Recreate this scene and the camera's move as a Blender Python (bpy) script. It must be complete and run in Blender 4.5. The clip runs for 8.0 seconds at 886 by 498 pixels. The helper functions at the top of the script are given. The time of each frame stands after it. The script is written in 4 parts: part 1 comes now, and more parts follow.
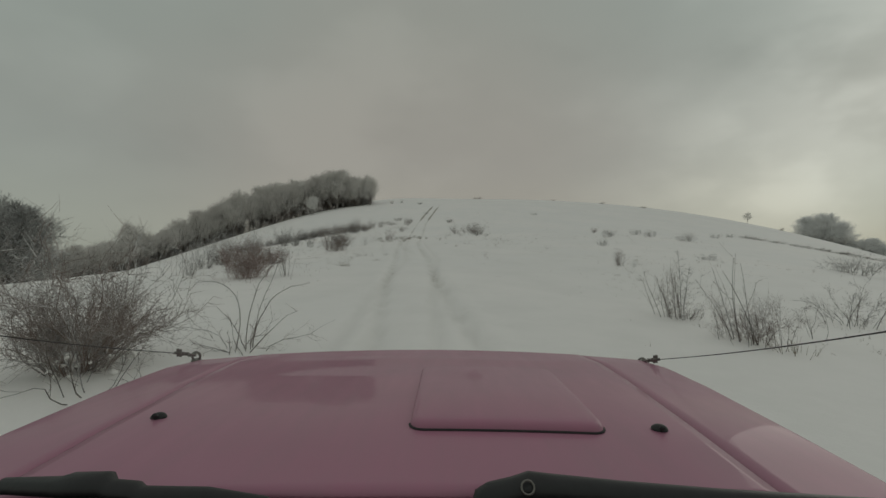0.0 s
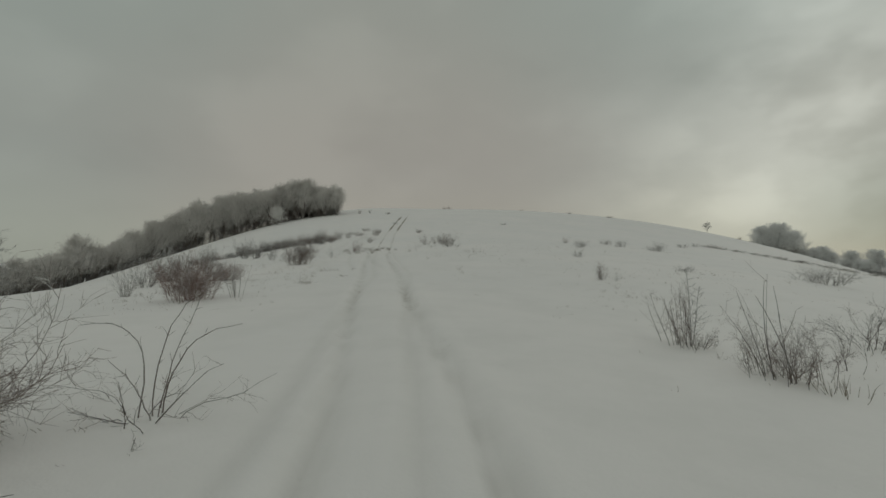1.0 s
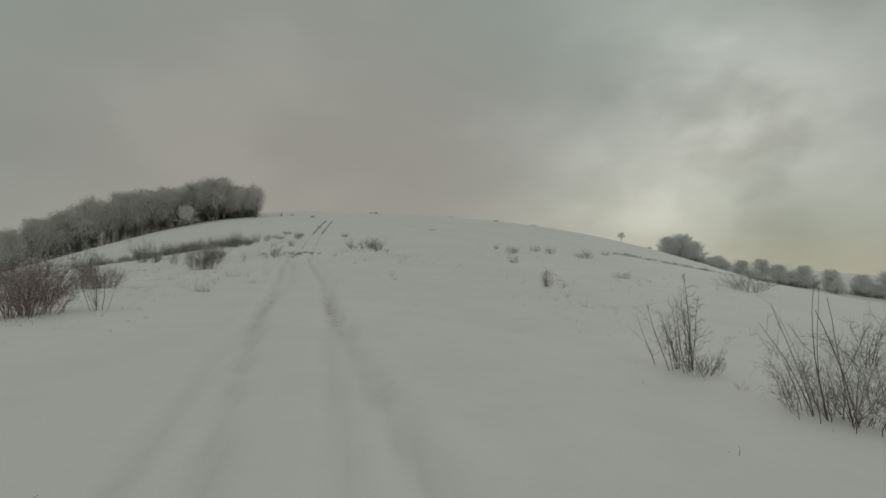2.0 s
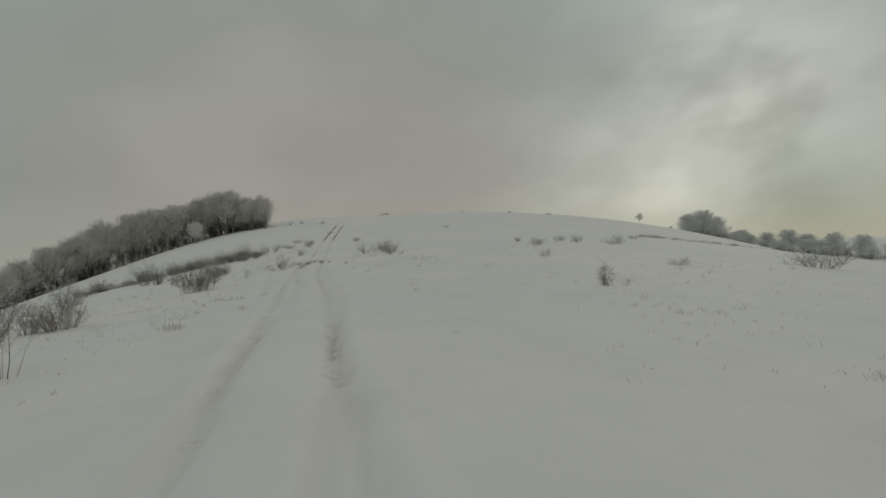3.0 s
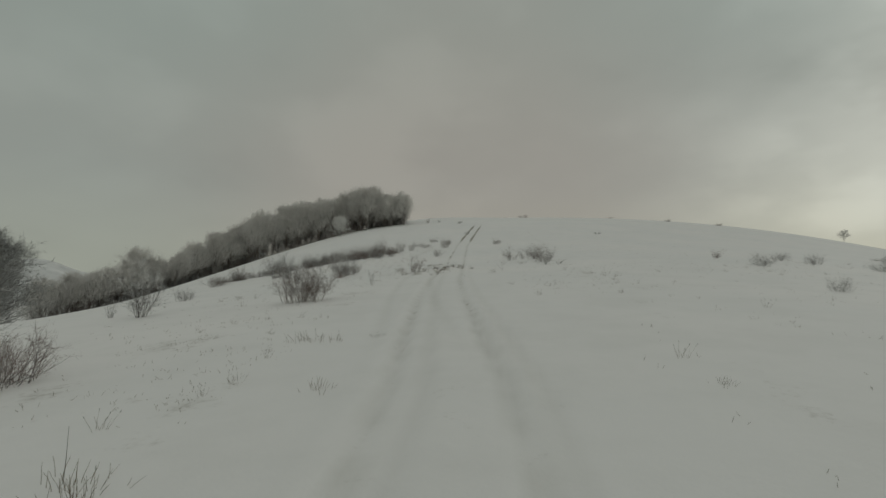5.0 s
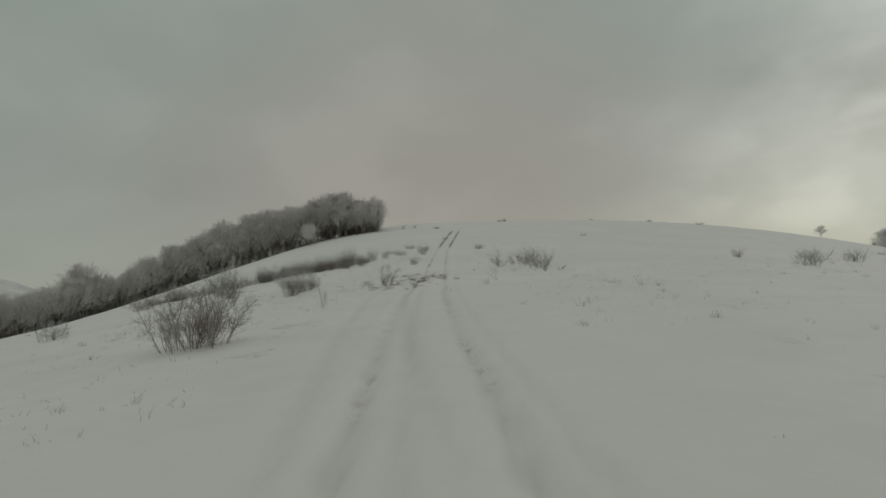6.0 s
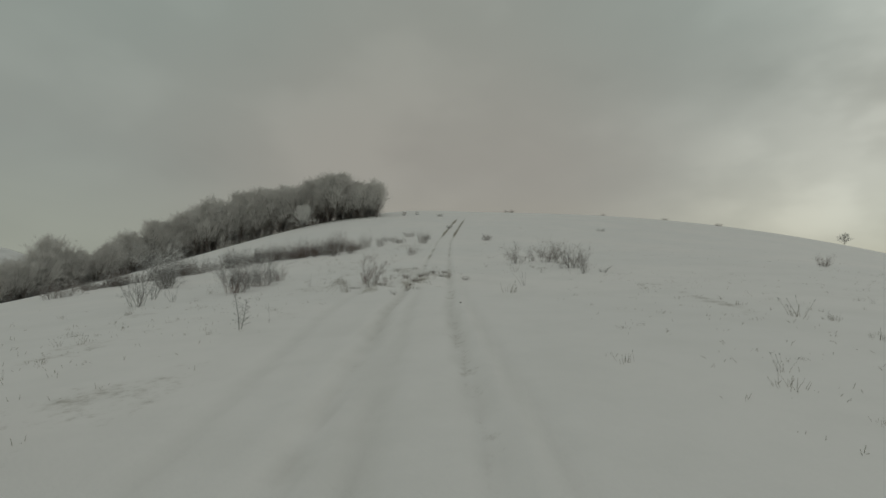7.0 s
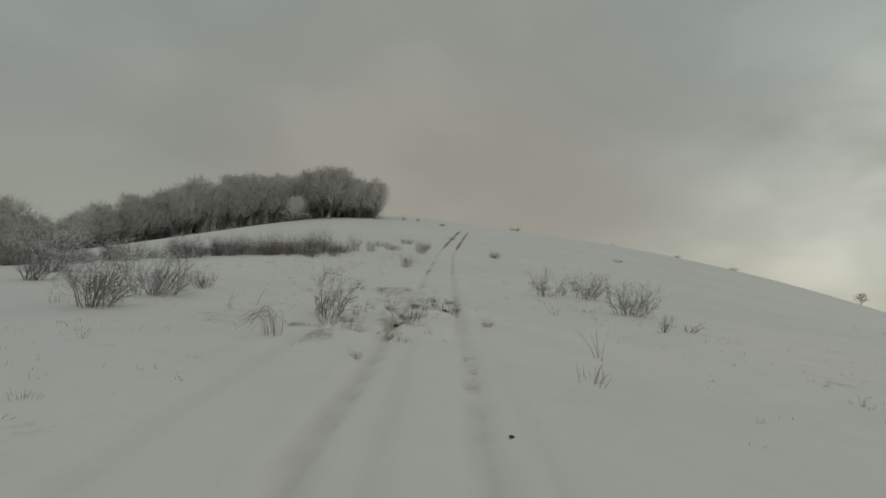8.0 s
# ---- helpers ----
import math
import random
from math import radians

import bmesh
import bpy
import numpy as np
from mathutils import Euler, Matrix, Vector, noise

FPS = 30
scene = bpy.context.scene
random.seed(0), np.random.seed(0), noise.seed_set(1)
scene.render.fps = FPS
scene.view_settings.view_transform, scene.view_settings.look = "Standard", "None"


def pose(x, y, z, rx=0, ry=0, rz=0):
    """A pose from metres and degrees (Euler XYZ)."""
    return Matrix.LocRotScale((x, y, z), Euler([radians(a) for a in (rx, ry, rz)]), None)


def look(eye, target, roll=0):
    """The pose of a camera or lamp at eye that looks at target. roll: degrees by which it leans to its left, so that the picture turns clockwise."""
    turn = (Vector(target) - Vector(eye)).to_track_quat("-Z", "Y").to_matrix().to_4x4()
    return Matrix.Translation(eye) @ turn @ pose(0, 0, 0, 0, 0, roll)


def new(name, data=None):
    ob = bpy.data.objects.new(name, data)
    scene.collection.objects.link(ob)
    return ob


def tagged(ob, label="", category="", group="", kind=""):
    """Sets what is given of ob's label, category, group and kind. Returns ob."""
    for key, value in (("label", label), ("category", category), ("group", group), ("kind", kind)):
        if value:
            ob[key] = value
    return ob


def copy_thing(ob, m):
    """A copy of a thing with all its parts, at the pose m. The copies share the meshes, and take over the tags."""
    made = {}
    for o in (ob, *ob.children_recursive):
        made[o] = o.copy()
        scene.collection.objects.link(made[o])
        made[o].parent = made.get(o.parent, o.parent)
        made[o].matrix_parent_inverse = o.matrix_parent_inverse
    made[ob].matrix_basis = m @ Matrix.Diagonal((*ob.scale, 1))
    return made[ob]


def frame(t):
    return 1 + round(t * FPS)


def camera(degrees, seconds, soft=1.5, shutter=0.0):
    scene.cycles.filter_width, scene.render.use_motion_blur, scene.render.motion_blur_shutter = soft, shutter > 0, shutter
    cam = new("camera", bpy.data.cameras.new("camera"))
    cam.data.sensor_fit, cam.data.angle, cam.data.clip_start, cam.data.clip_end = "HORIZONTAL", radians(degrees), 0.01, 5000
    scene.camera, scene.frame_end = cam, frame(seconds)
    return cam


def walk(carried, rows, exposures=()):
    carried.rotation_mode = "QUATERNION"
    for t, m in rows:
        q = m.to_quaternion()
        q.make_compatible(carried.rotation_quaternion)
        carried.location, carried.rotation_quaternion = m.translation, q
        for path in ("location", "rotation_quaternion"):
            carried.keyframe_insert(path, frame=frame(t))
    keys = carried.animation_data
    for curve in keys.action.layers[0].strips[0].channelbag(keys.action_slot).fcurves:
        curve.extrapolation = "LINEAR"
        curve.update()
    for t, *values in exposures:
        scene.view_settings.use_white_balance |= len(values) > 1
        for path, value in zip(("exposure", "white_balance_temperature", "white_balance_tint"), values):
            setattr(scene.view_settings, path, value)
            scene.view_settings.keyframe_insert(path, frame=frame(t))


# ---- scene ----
cam = camera(87.21, 8.0)
PATH = [
    (0.0, pose(0.000, -0.000, 1.620, 93.14, -0.01, -0.04)),
    (0.5, pose(-0.079, 0.611, 1.689, 93.75, -0.80, -1.71)),
    (1.0, pose(-0.106, 1.428, 1.866, 94.33, 0.57, -3.85)),
    (1.5, pose(-0.173, 2.395, 1.823, 95.40, -0.32, -8.55)),
    (1.7, pose(-0.190, 2.836, 1.850, 95.49, 0.19, -10.60)),
    (2.25, pose(-0.014, 4.372, 1.997, 94.60, 0.98, -13.90)),
    (2.8, pose(0.120, 6.130, 2.255, 94.20, 3.37, -12.59)),
    (3.0, pose(0.095, 6.742, 2.338, 94.68, 5.04, -10.90)),
    (3.5, pose(-0.062, 8.408, 2.591, 96.64, 0.89, -4.87)),
    (4.0, pose(-0.277, 10.345, 2.791, 95.68, 1.98, 2.61)),
    (4.5, pose(-0.596, 12.366, 3.079, 95.01, 0.61, 4.58)),
    (4.7, pose(-0.730, 13.230, 3.190, 95.30, 0.01, 4.56)),
    (5.25, pose(-1.069, 16.039, 3.461, 96.00, -0.20, 4.80)),
    (5.8, pose(-1.390, 19.149, 3.760, 96.52, 1.03, 3.46)),
    (6.0, pose(-1.434, 20.366, 3.878, 96.58, 1.74, 2.07)),
    (6.5, pose(-1.560, 23.549, 4.230, 95.18, -0.14, -1.12)),
    (7.0, pose(-1.804, 26.881, 4.586, 95.31, -1.04, 1.99)),
    (7.5, pose(-2.244, 30.276, 4.985, 96.71, -5.55, 3.10)),
    (8.0, pose(-2.466, 33.695, 5.438, 96.75, -7.59, 0.93)),
]
walk(cam, PATH)

# ---- world and light ----
SUN_AZ, SUN_EL = radians(47), radians(15.5)
sun_dir = Vector((math.sin(SUN_AZ) * math.cos(SUN_EL), math.cos(SUN_AZ) * math.cos(SUN_EL), math.sin(SUN_EL)))


def node(tree, kind, **inputs):
    n = tree.nodes.new(kind)
    for key, value in inputs.items():
        n.inputs[key.replace("_", " ")].default_value = value
    return n


def math_node(tree, op, a, b=None, c=None, clamp=False):
    n = tree.nodes.new("ShaderNodeMath")
    n.operation, n.use_clamp = op, clamp
    for slot, value in enumerate((a, b, c)):
        if value is None:
            continue
        if isinstance(value, (int, float)):
            n.inputs[slot].default_value = value
        else:
            tree.links.new(value, n.inputs[slot])
    return n.outputs[0]


def mix_colour(tree, factor, a, b, blend="MIX"):
    n = tree.nodes.new("ShaderNodeMix")
    n.data_type, n.blend_type = "RGBA", blend
    for slot, value in ((0, factor), (6, a), (7, b)):
        if isinstance(value, (int, float)):
            n.inputs[slot].default_value = value
        elif isinstance(value, tuple):
            n.inputs[slot].default_value = (*value, 1)
        else:
            tree.links.new(value, n.inputs[slot])
    return n.outputs[2]


def ramp(tree, value, stops):
    n = tree.nodes.new("ShaderNodeValToRGB")
    n.color_ramp.interpolation = "EASE"
    while len(n.color_ramp.elements) < len(stops):
        n.color_ramp.elements.new(0.5)
    for element, (place, shade) in zip(n.color_ramp.elements, stops):
        element.position, element.color = place, (*shade, 1) if isinstance(shade, tuple) else (shade, shade, shade, 1)
    tree.links.new(value, n.inputs[0])
    return n.outputs[0]


def noise_at(tree, coords, scale, detail=4.0, rough=0.55, stretch=None):
    if stretch:
        m = tree.nodes.new("ShaderNodeMapping")
        m.inputs["Scale"].default_value = stretch
        tree.links.new(coords, m.inputs["Vector"])
        coords = m.outputs[0]
    n = node(tree, "ShaderNodeTexNoise", Scale=scale, Detail=detail, Roughness=rough)
    tree.links.new(coords, n.inputs["Vector"])
    return n.outputs["Fac"]


world = bpy.data.worlds.new("overcast_sky")
scene.world = world
world.use_nodes = True
wt = world.node_tree
wt.nodes.clear()
sky = wt.nodes.new("ShaderNodeTexSky")
sky.sky_type, sky.sun_disc = "NISHITA", False
sky.sun_elevation, sky.sun_rotation = SUN_EL, SUN_AZ
clear = node(wt, "ShaderNodeVectorMath")
clear.operation = "SCALE"
clear.inputs["Scale"].default_value = 0.06
wt.links.new(sky.outputs[0], clear.inputs[0])
where = wt.nodes.new("ShaderNodeTexCoord").outputs["Generated"]
apart = node(wt, "ShaderNodeSeparateXYZ")
wt.links.new(where, apart.inputs[0])
# height over the horizon: paler and warmer low down, grey overhead
base = ramp(wt, math_node(wt, "MULTIPLY_ADD", apart.outputs[2], 0.9, 0.1),
            [(0.0, (0.30, 0.295, 0.27)), (0.15, (0.342, 0.328, 0.288)), (0.32, (0.298, 0.291, 0.269)), (0.58, (0.288, 0.297, 0.275)), (0.78, (0.358, 0.336, 0.32)), (1.0, (0.386, 0.352, 0.343))])
# slow cloud shapes, drawn out sideways
slow = noise_at(wt, where, 1.9, 4, 0.45, (1, 1, 1.7))
fine = noise_at(wt, where, 4.2, 4, 0.5, (1, 1, 1.6))
clouds = math_node(wt, "ADD", math_node(wt, "MULTIPLY", slow, 0.75), math_node(wt, "MULTIPLY", fine, 0.25))
shade = ramp(wt, clouds, [(0.34, 0.90), (0.5, 0.99), (0.66, 1.09)])
# the cloud is browner over the hill and greener to both sides
brown = node(wt, "ShaderNodeVectorMath")
brown.operation = "DOT_PRODUCT"
brown.inputs[1].default_value = (-0.05, 0.98, 0.17)
wt.links.new(where, brown.inputs[0])
patchy = math_node(wt, "MULTIPLY_ADD", noise_at(wt, where, 1.6, 3, 0.5), 0.4, -0.2)
hue = ramp(wt, math_node(wt, "ADD", math_node(wt, "POWER", math_node(wt, "ABSOLUTE", brown.outputs["Value"]), 7.0), patchy),
           [(0.05, (0.918, 1.014, 0.99)), (0.9, (1.015, 1.0, 0.955))])
grey = mix_colour(wt, 1.0, mix_colour(wt, 1.0, base, hue, "MULTIPLY"), shade, "MULTIPLY")
# the sun behind the cloud
toward = node(wt, "ShaderNodeVectorMath")
toward.operation = "DOT_PRODUCT"
toward.inputs[1].default_value = sun_dir
wt.links.new(where, toward.inputs[0])
facing = math_node(wt, "MAXIMUM", toward.outputs["Value"], 0.0)
wide = math_node(wt, "POWER", facing, 14.0)
tight = math_node(wt, "POWER", facing, 55.0)
torn = ramp(wt, math_node(wt, "ADD", math_node(wt, "MULTIPLY", slow, 0.45), math_node(wt, "MULTIPLY", fine, 0.55)), [(0.36, 0.35), (0.50, 0.9), (0.62, 1.4)])
glow = math_node(wt, "MULTIPLY", math_node(wt, "ADD", math_node(wt, "MULTIPLY", wide, 0.046), math_node(wt, "MULTIPLY", tight, 0.225)), torn)
glow_colour = mix_colour(wt, 1.0, (0.98, 1.0, 0.92), glow, "MULTIPLY")
overcast = mix_colour(wt, 1.0, grey, glow_colour, "ADD")
# thin warm cloud low down, left of the sun
warm = node(wt, "ShaderNodeVectorMath")
warm.operation = "DOT_PRODUCT"
warm.inputs[1].default_value = (0.54, 0.832, 0.125)
wt.links.new(where, warm.inputs[0])
warmed = math_node(wt, "MULTIPLY", math_node(wt, "POWER", math_node(wt, "MAXIMUM", warm.outputs["Value"], 0.0), 90.0), math_node(wt, "MULTIPLY", torn, 0.085))
overcast = mix_colour(wt, 1.0, overcast, mix_colour(wt, 1.0, (1.0, 0.92, 0.70), warmed, "MULTIPLY"), "ADD")
# a cooler, darker bank of cloud low down, beyond the glow
bank = node(wt, "ShaderNodeVectorMath")
bank.operation = "DOT_PRODUCT"
bank.inputs[1].default_value = (0.763, 0.640, 0.087)
wt.links.new(where, bank.inputs[0])
banked = math_node(wt, "POWER", math_node(wt, "MAXIMUM", bank.outputs["Value"], 0.0), 100.0)
overcast = mix_colour(wt, math_node(wt, "MULTIPLY", banked, 0.9), overcast, mix_colour(wt, 1.0, overcast, (0.64, 0.72, 0.73), "MULTIPLY"))
heaven = mix_colour(wt, 0.96, clear.outputs[0], overcast)
back = node(wt, "ShaderNodeBackground", Strength=1.0)
wt.links.new(heaven, back.inputs["Color"])
wt.links.new(back.outputs[0], wt.nodes.new("ShaderNodeOutputWorld").inputs["Surface"])

sun = new("sun", bpy.data.lights.new("sun", "SUN"))
sun.data.energy, sun.data.angle, sun.data.color = 0.10, radians(25), (1.0, 0.95, 0.86)
sun.matrix_world = look(sun_dir * 200, (0, 0, 0))


# ---- materials ----
def material(name, colour=(0.5, 0.5, 0.5), rough=0.6, metal=0.0, coat=0.0):
    m = bpy.data.materials.new(name)
    m.use_nodes = True
    b = m.node_tree.nodes["Principled BSDF"]
    b.inputs["Base Color"].default_value = (*colour, 1)
    b.inputs["Roughness"].default_value, b.inputs["Metallic"].default_value = rough, metal
    b.inputs["Coat Weight"].default_value = coat
    return m, m.node_tree, b


def object_coords(tree):
    return tree.nodes.new("ShaderNodeTexCoord").outputs["Object"]


def bump(tree, shader, height, strength, distance):
    n = node(tree, "ShaderNodeBump", Strength=strength, Distance=distance)
    tree.links.new(height, n.inputs["Height"])
    tree.links.new(n.outputs[0], shader.inputs["Normal"])


def snow_material():
    m, t, b = material("snow", rough=0.75)
    p = t.nodes.new("ShaderNodeNewGeometry").outputs["Position"]
    drift = noise_at(t, p, 0.11, 4, 0.5)
    crust = noise_at(t, p, 1.6, 6, 0.6)
    grain = noise_at(t, p, 34, 3, 0.6)
    white = mix_colour(t, ramp(t, drift, [(0.35, 0.0), (0.7, 1.0)]), (0.925, 0.915, 0.895), (0.965, 0.945, 0.92))
    mottle = noise_at(t, p, 0.55, 5, 0.62)
    white = mix_colour(t, ramp(t, mottle, [(0.42, 0.0), (0.70, 0.32)]), white, (0.82, 0.812, 0.785))
    white = mix_colour(t, math_node(t, "MULTIPLY", ramp(t, crust, [(0.42, 0.0), (0.72, 1.0)]), 0.22), white, (0.85, 0.845, 0.82))
    pressed = node(t, "ShaderNodeAttribute")
    pressed.attribute_name = "packed"
    white = mix_colour(t, math_node(t, "MULTIPLY", pressed.outputs["Fac"], math_node(t, "MULTIPLY_ADD", crust, 0.7, 0.45)), white, (0.775, 0.765, 0.73))
    # dry grass and soil showing through where the cover is thin or driven over
    thin = node(t, "ShaderNodeAttribute")
    thin.attribute_name = "wear"
    blades = math_node(t, "ADD", math_node(t, "MULTIPLY", noise_at(t, p, 1.7, 4, 0.6), 0.55), math_node(t, "MULTIPLY", noise_at(t, p, 9.0, 5, 0.75), 0.45))
    bare = math_node(t, "ADD", math_node(t, "MULTIPLY", thin.outputs["Fac"], 1.25), math_node(t, "MULTIPLY_ADD", blades, 2.3, -1.42))
    bare = ramp(t, bare, [(0.12, 0.0), (0.85, 1.0)])
    soil = mix_colour(t, noise_at(t, p, 11, 4), (0.13, 0.105, 0.06), (0.30, 0.25, 0.16))
    t.links.new(mix_colour(t, math_node(t, "MULTIPLY", bare, 0.8), white, soil), b.inputs["Base Color"])
    b.inputs["Subsurface Weight"].default_value = 0.0
    bump(t, b, math_node(t, "ADD", math_node(t, "MULTIPLY", crust, 0.8), math_node(t, "MULTIPLY", grain, 0.16)), 0.28, 0.10)
    return m


def twig_material(name, dark, pale, frost, upward=0.35, vary=0.25, white=(0.66, 0.68, 0.68)):
    """Bark from dark to pale, with rime in patches and on the upper sides."""
    m, t, b = material(name, rough=0.85)
    g = t.nodes.new("ShaderNodeNewGeometry")
    rnd = t.nodes.new("ShaderNodeObjectInfo").outputs["Random"]
    patch = noise_at(t, g.outputs["Position"], 2.2, 4, 0.6)
    small = noise_at(t, g.outputs["Position"], 23, 3, 0.6)
    bark = mix_colour(t, small, dark, pale)
    bark = mix_colour(t, math_node(t, "MULTIPLY", rnd, 0.4), bark, (0.16, 0.13, 0.11))
    up = node(t, "ShaderNodeSeparateXYZ")
    t.links.new(g.outputs["Normal"], up.inputs[0])
    rime = math_node(t, "ADD", math_node(t, "MULTIPLY", up.outputs[2], upward), math_node(t, "MULTIPLY_ADD", patch, 1.3, frost - 0.75))
    rime = math_node(t, "ADD", rime, math_node(t, "MULTIPLY_ADD", small, 0.5, -0.25))
    rime = math_node(t, "ADD", rime, math_node(t, "MULTIPLY_ADD", rnd, vary, -0.5 * vary))
    t.links.new(mix_colour(t, math_node(t, "MULTIPLY", rime, 1.0, clamp=True), bark, white), b.inputs["Base Color"])
    return m


def paint_material():
    m, t, b = material("pink_car_paint", (0.40, 0.142, 0.235), 0.34, 0.0, 0.32)
    b.inputs["Coat Roughness"].default_value = 0.035
    p = object_coords(t)
    film = noise_at(t, p, 2.6, 5, 0.6)
    streak = noise_at(t, p, 6.0, 4, 0.6, (4.0, 0.6, 1.0))
    dirt = math_node(t, "MULTIPLY", math_node(t, "ADD", film, streak), 0.5)
    colour = mix_colour(t, ramp(t, dirt, [(0.35, 0.0), (0.75, 1.0)]), (0.425, 0.175, 0.262), (0.39, 0.195, 0.262))
    t.links.new(colour, b.inputs["Base Color"])
    t.links.new(math_node(t, "MULTIPLY_ADD", dirt, 0.4, 0.34), b.inputs["Roughness"])
    return m


def plain(name, dark, pale, rough, scale=14.0, metal=0.0, relief=0.0):
    m, t, b = material(name, rough=rough, metal=metal)
    f = noise_at(t, object_coords(t), scale, 4)
    t.links.new(mix_colour(t, f, dark, pale), b.inputs["Base Color"])
    if relief:
        bump(t, b, f, relief, 0.01)
    return m


SNOW = snow_material()
BARK = twig_material("dark_frosted_bark", (0.055, 0.046, 0.040), (0.14, 0.115, 0.10), 0.22, 0.35)
TWIG = twig_material("frosted_twig", (0.075, 0.058, 0.050), (0.19, 0.15, 0.125), 0.26)
RED_TWIG = twig_material("reddish_twig", (0.14, 0.076, 0.062), (0.30, 0.185, 0.155), 0.33)
HEDGE_TWIG = twig_material("brown_frosted_twig", (0.115, 0.078, 0.064), (0.28, 0.20, 0.165), 0.36)
RIME = twig_material("rimed_twig", (0.12, 0.112, 0.105), (0.26, 0.245, 0.235), 0.40, 0.45)
# rimed crowns, their colour paled beyond rime to stand in for distance haze
WOOD_TWIG = twig_material("hazed_rime_crown_twig", (0.37, 0.352, 0.33), (0.57, 0.545, 0.515), 1.3, 0.4, 0.9, (0.80, 0.78, 0.75))
# frost whitened further: the haze over far trees is put into the colour
HAZED_FROST = twig_material("hazed_frost_twig", (0.66, 0.665, 0.66), (0.80, 0.80, 0.79), 1.5, 0.3, 0.3, (0.88, 0.885, 0.875))
PALE_TWIG = twig_material("pale_crown_twig", (0.42, 0.41, 0.39), (0.60, 0.585, 0.56), 1.35, 0.4, 0.3, (0.82, 0.81, 0.79))
DUSK_TWIG = twig_material("dark_crown_twig", (0.16, 0.155, 0.145), (0.32, 0.31, 0.29), 0.5, 0.4, 0.3)
PALE_RIME = twig_material("white_rime", (0.50, 0.50, 0.49), (0.66, 0.66, 0.65), 1.4, 0.3, 0.2, (0.86, 0.86, 0.85))
STRAW = twig_material("dry_grass_stalk", (0.12, 0.095, 0.06), (0.26, 0.21, 0.14), 0.05)
PAINT = paint_material()
RUBBER = plain("black_rubber", (0.012, 0.012, 0.013), (0.03, 0.03, 0.03), 0.65, 30, 0.0, 0.2)
PLASTIC = plain("black_plastic", (0.010, 0.011, 0.012), (0.022, 0.024, 0.025), 0.45, 40, 0.0, 0.1)
STEEL = plain("dull_zinc_steel", (0.14, 0.135, 0.125), (0.30, 0.29, 0.27), 0.45, 60, 0.9)
ROPE = plain("steel_wire_rope", (0.03, 0.03, 0.03), (0.09, 0.09, 0.085), 0.55, 200, 0.6)
LENS, _t, _b = material("headlight_glass", (0.75, 0.77, 0.78), 0.08, 0.0, 0.5)
FAR_HILL = plain("far_snowy_slope", (0.50, 0.51, 0.51), (1.0, 1.0, 0.98), 0.9, 0.018)


# ---- the lie of the land ----
HILL = [
    [0.5046, 3.4653, 1.8127, 1.3675, -5.5304, 4.5957, -0.8537, -0.0558],
    [-0.7245, 1.1805, 4.3808, -5.7590, 1.5635, 0.2819, -0.1176],
    [-1.4075, -1.2102, 3.3779, -2.7218, 1.2593, -0.2440],
    [-0.9542, 1.1436, -1.1273, 0.8097, -0.1765],
    [-0.8740, 0.4724, -0.6175, 0.1762],
    [0.4304, -0.2049, 0.0589],
    [0.1337, -0.0408],
    [-0.0407],
]


def smooth(a, b, v):
    u = np.clip((v - a) / (b - a), 0, 1)
    return u * u * (3 - 2 * u)


def land(x, y):
    """Height of the slope without its small shapes; past the hill it sinks to the valley."""
    x, y = np.asarray(x, float), np.asarray(y, float)
    xc, yc = np.clip(x, -150, 150), np.clip(y, -25, 255)
    u, v = np.arcsinh(xc / 22), np.arcsinh((yc - 5) / 35)
    z, n = 0.0, 0
    for i in range(8):
        for j in range(8 - i):
            z, n = z + HILL[i][j] * u ** i * v ** j, n + 1
    # a fuller shoulder on the far side
    z = z + 1.2 * np.exp(-((xc - 40) / 26) ** 2 - ((yc - 64) / 24) ** 2) * smooth(4, 14, xc)
    out = np.hypot(x - xc, y - yc)
    return z + (-22 - z) * smooth(0, 500, out)


def track(y):
    """Middle of the wheel ruts."""
    return np.interp(y, (-30, 0, 7, 15, 20, 30, 38, 46, 56, 75, 88, 101, 112, 130), (0.4, 0, -0.30, -1.02, -1.30, -2.27, -2.72, -2.95, -3.2, -3.55, -3.2, -2.58, -1.9, -0.8))


def waves(x, y, size, seed):
    """Cheap smooth unevenness: a few crossing waves."""
    rng, s = np.random.RandomState(seed), 0.0
    for k in range(7):
        a, f = rng.uniform(0, 2 * np.pi), rng.uniform(0.6, 1.7) * 2 * np.pi / size
        s = s + np.sin(f * (x * np.cos(a) + y * np.sin(a)) + rng.uniform(0, 6.28))
    return s / 7


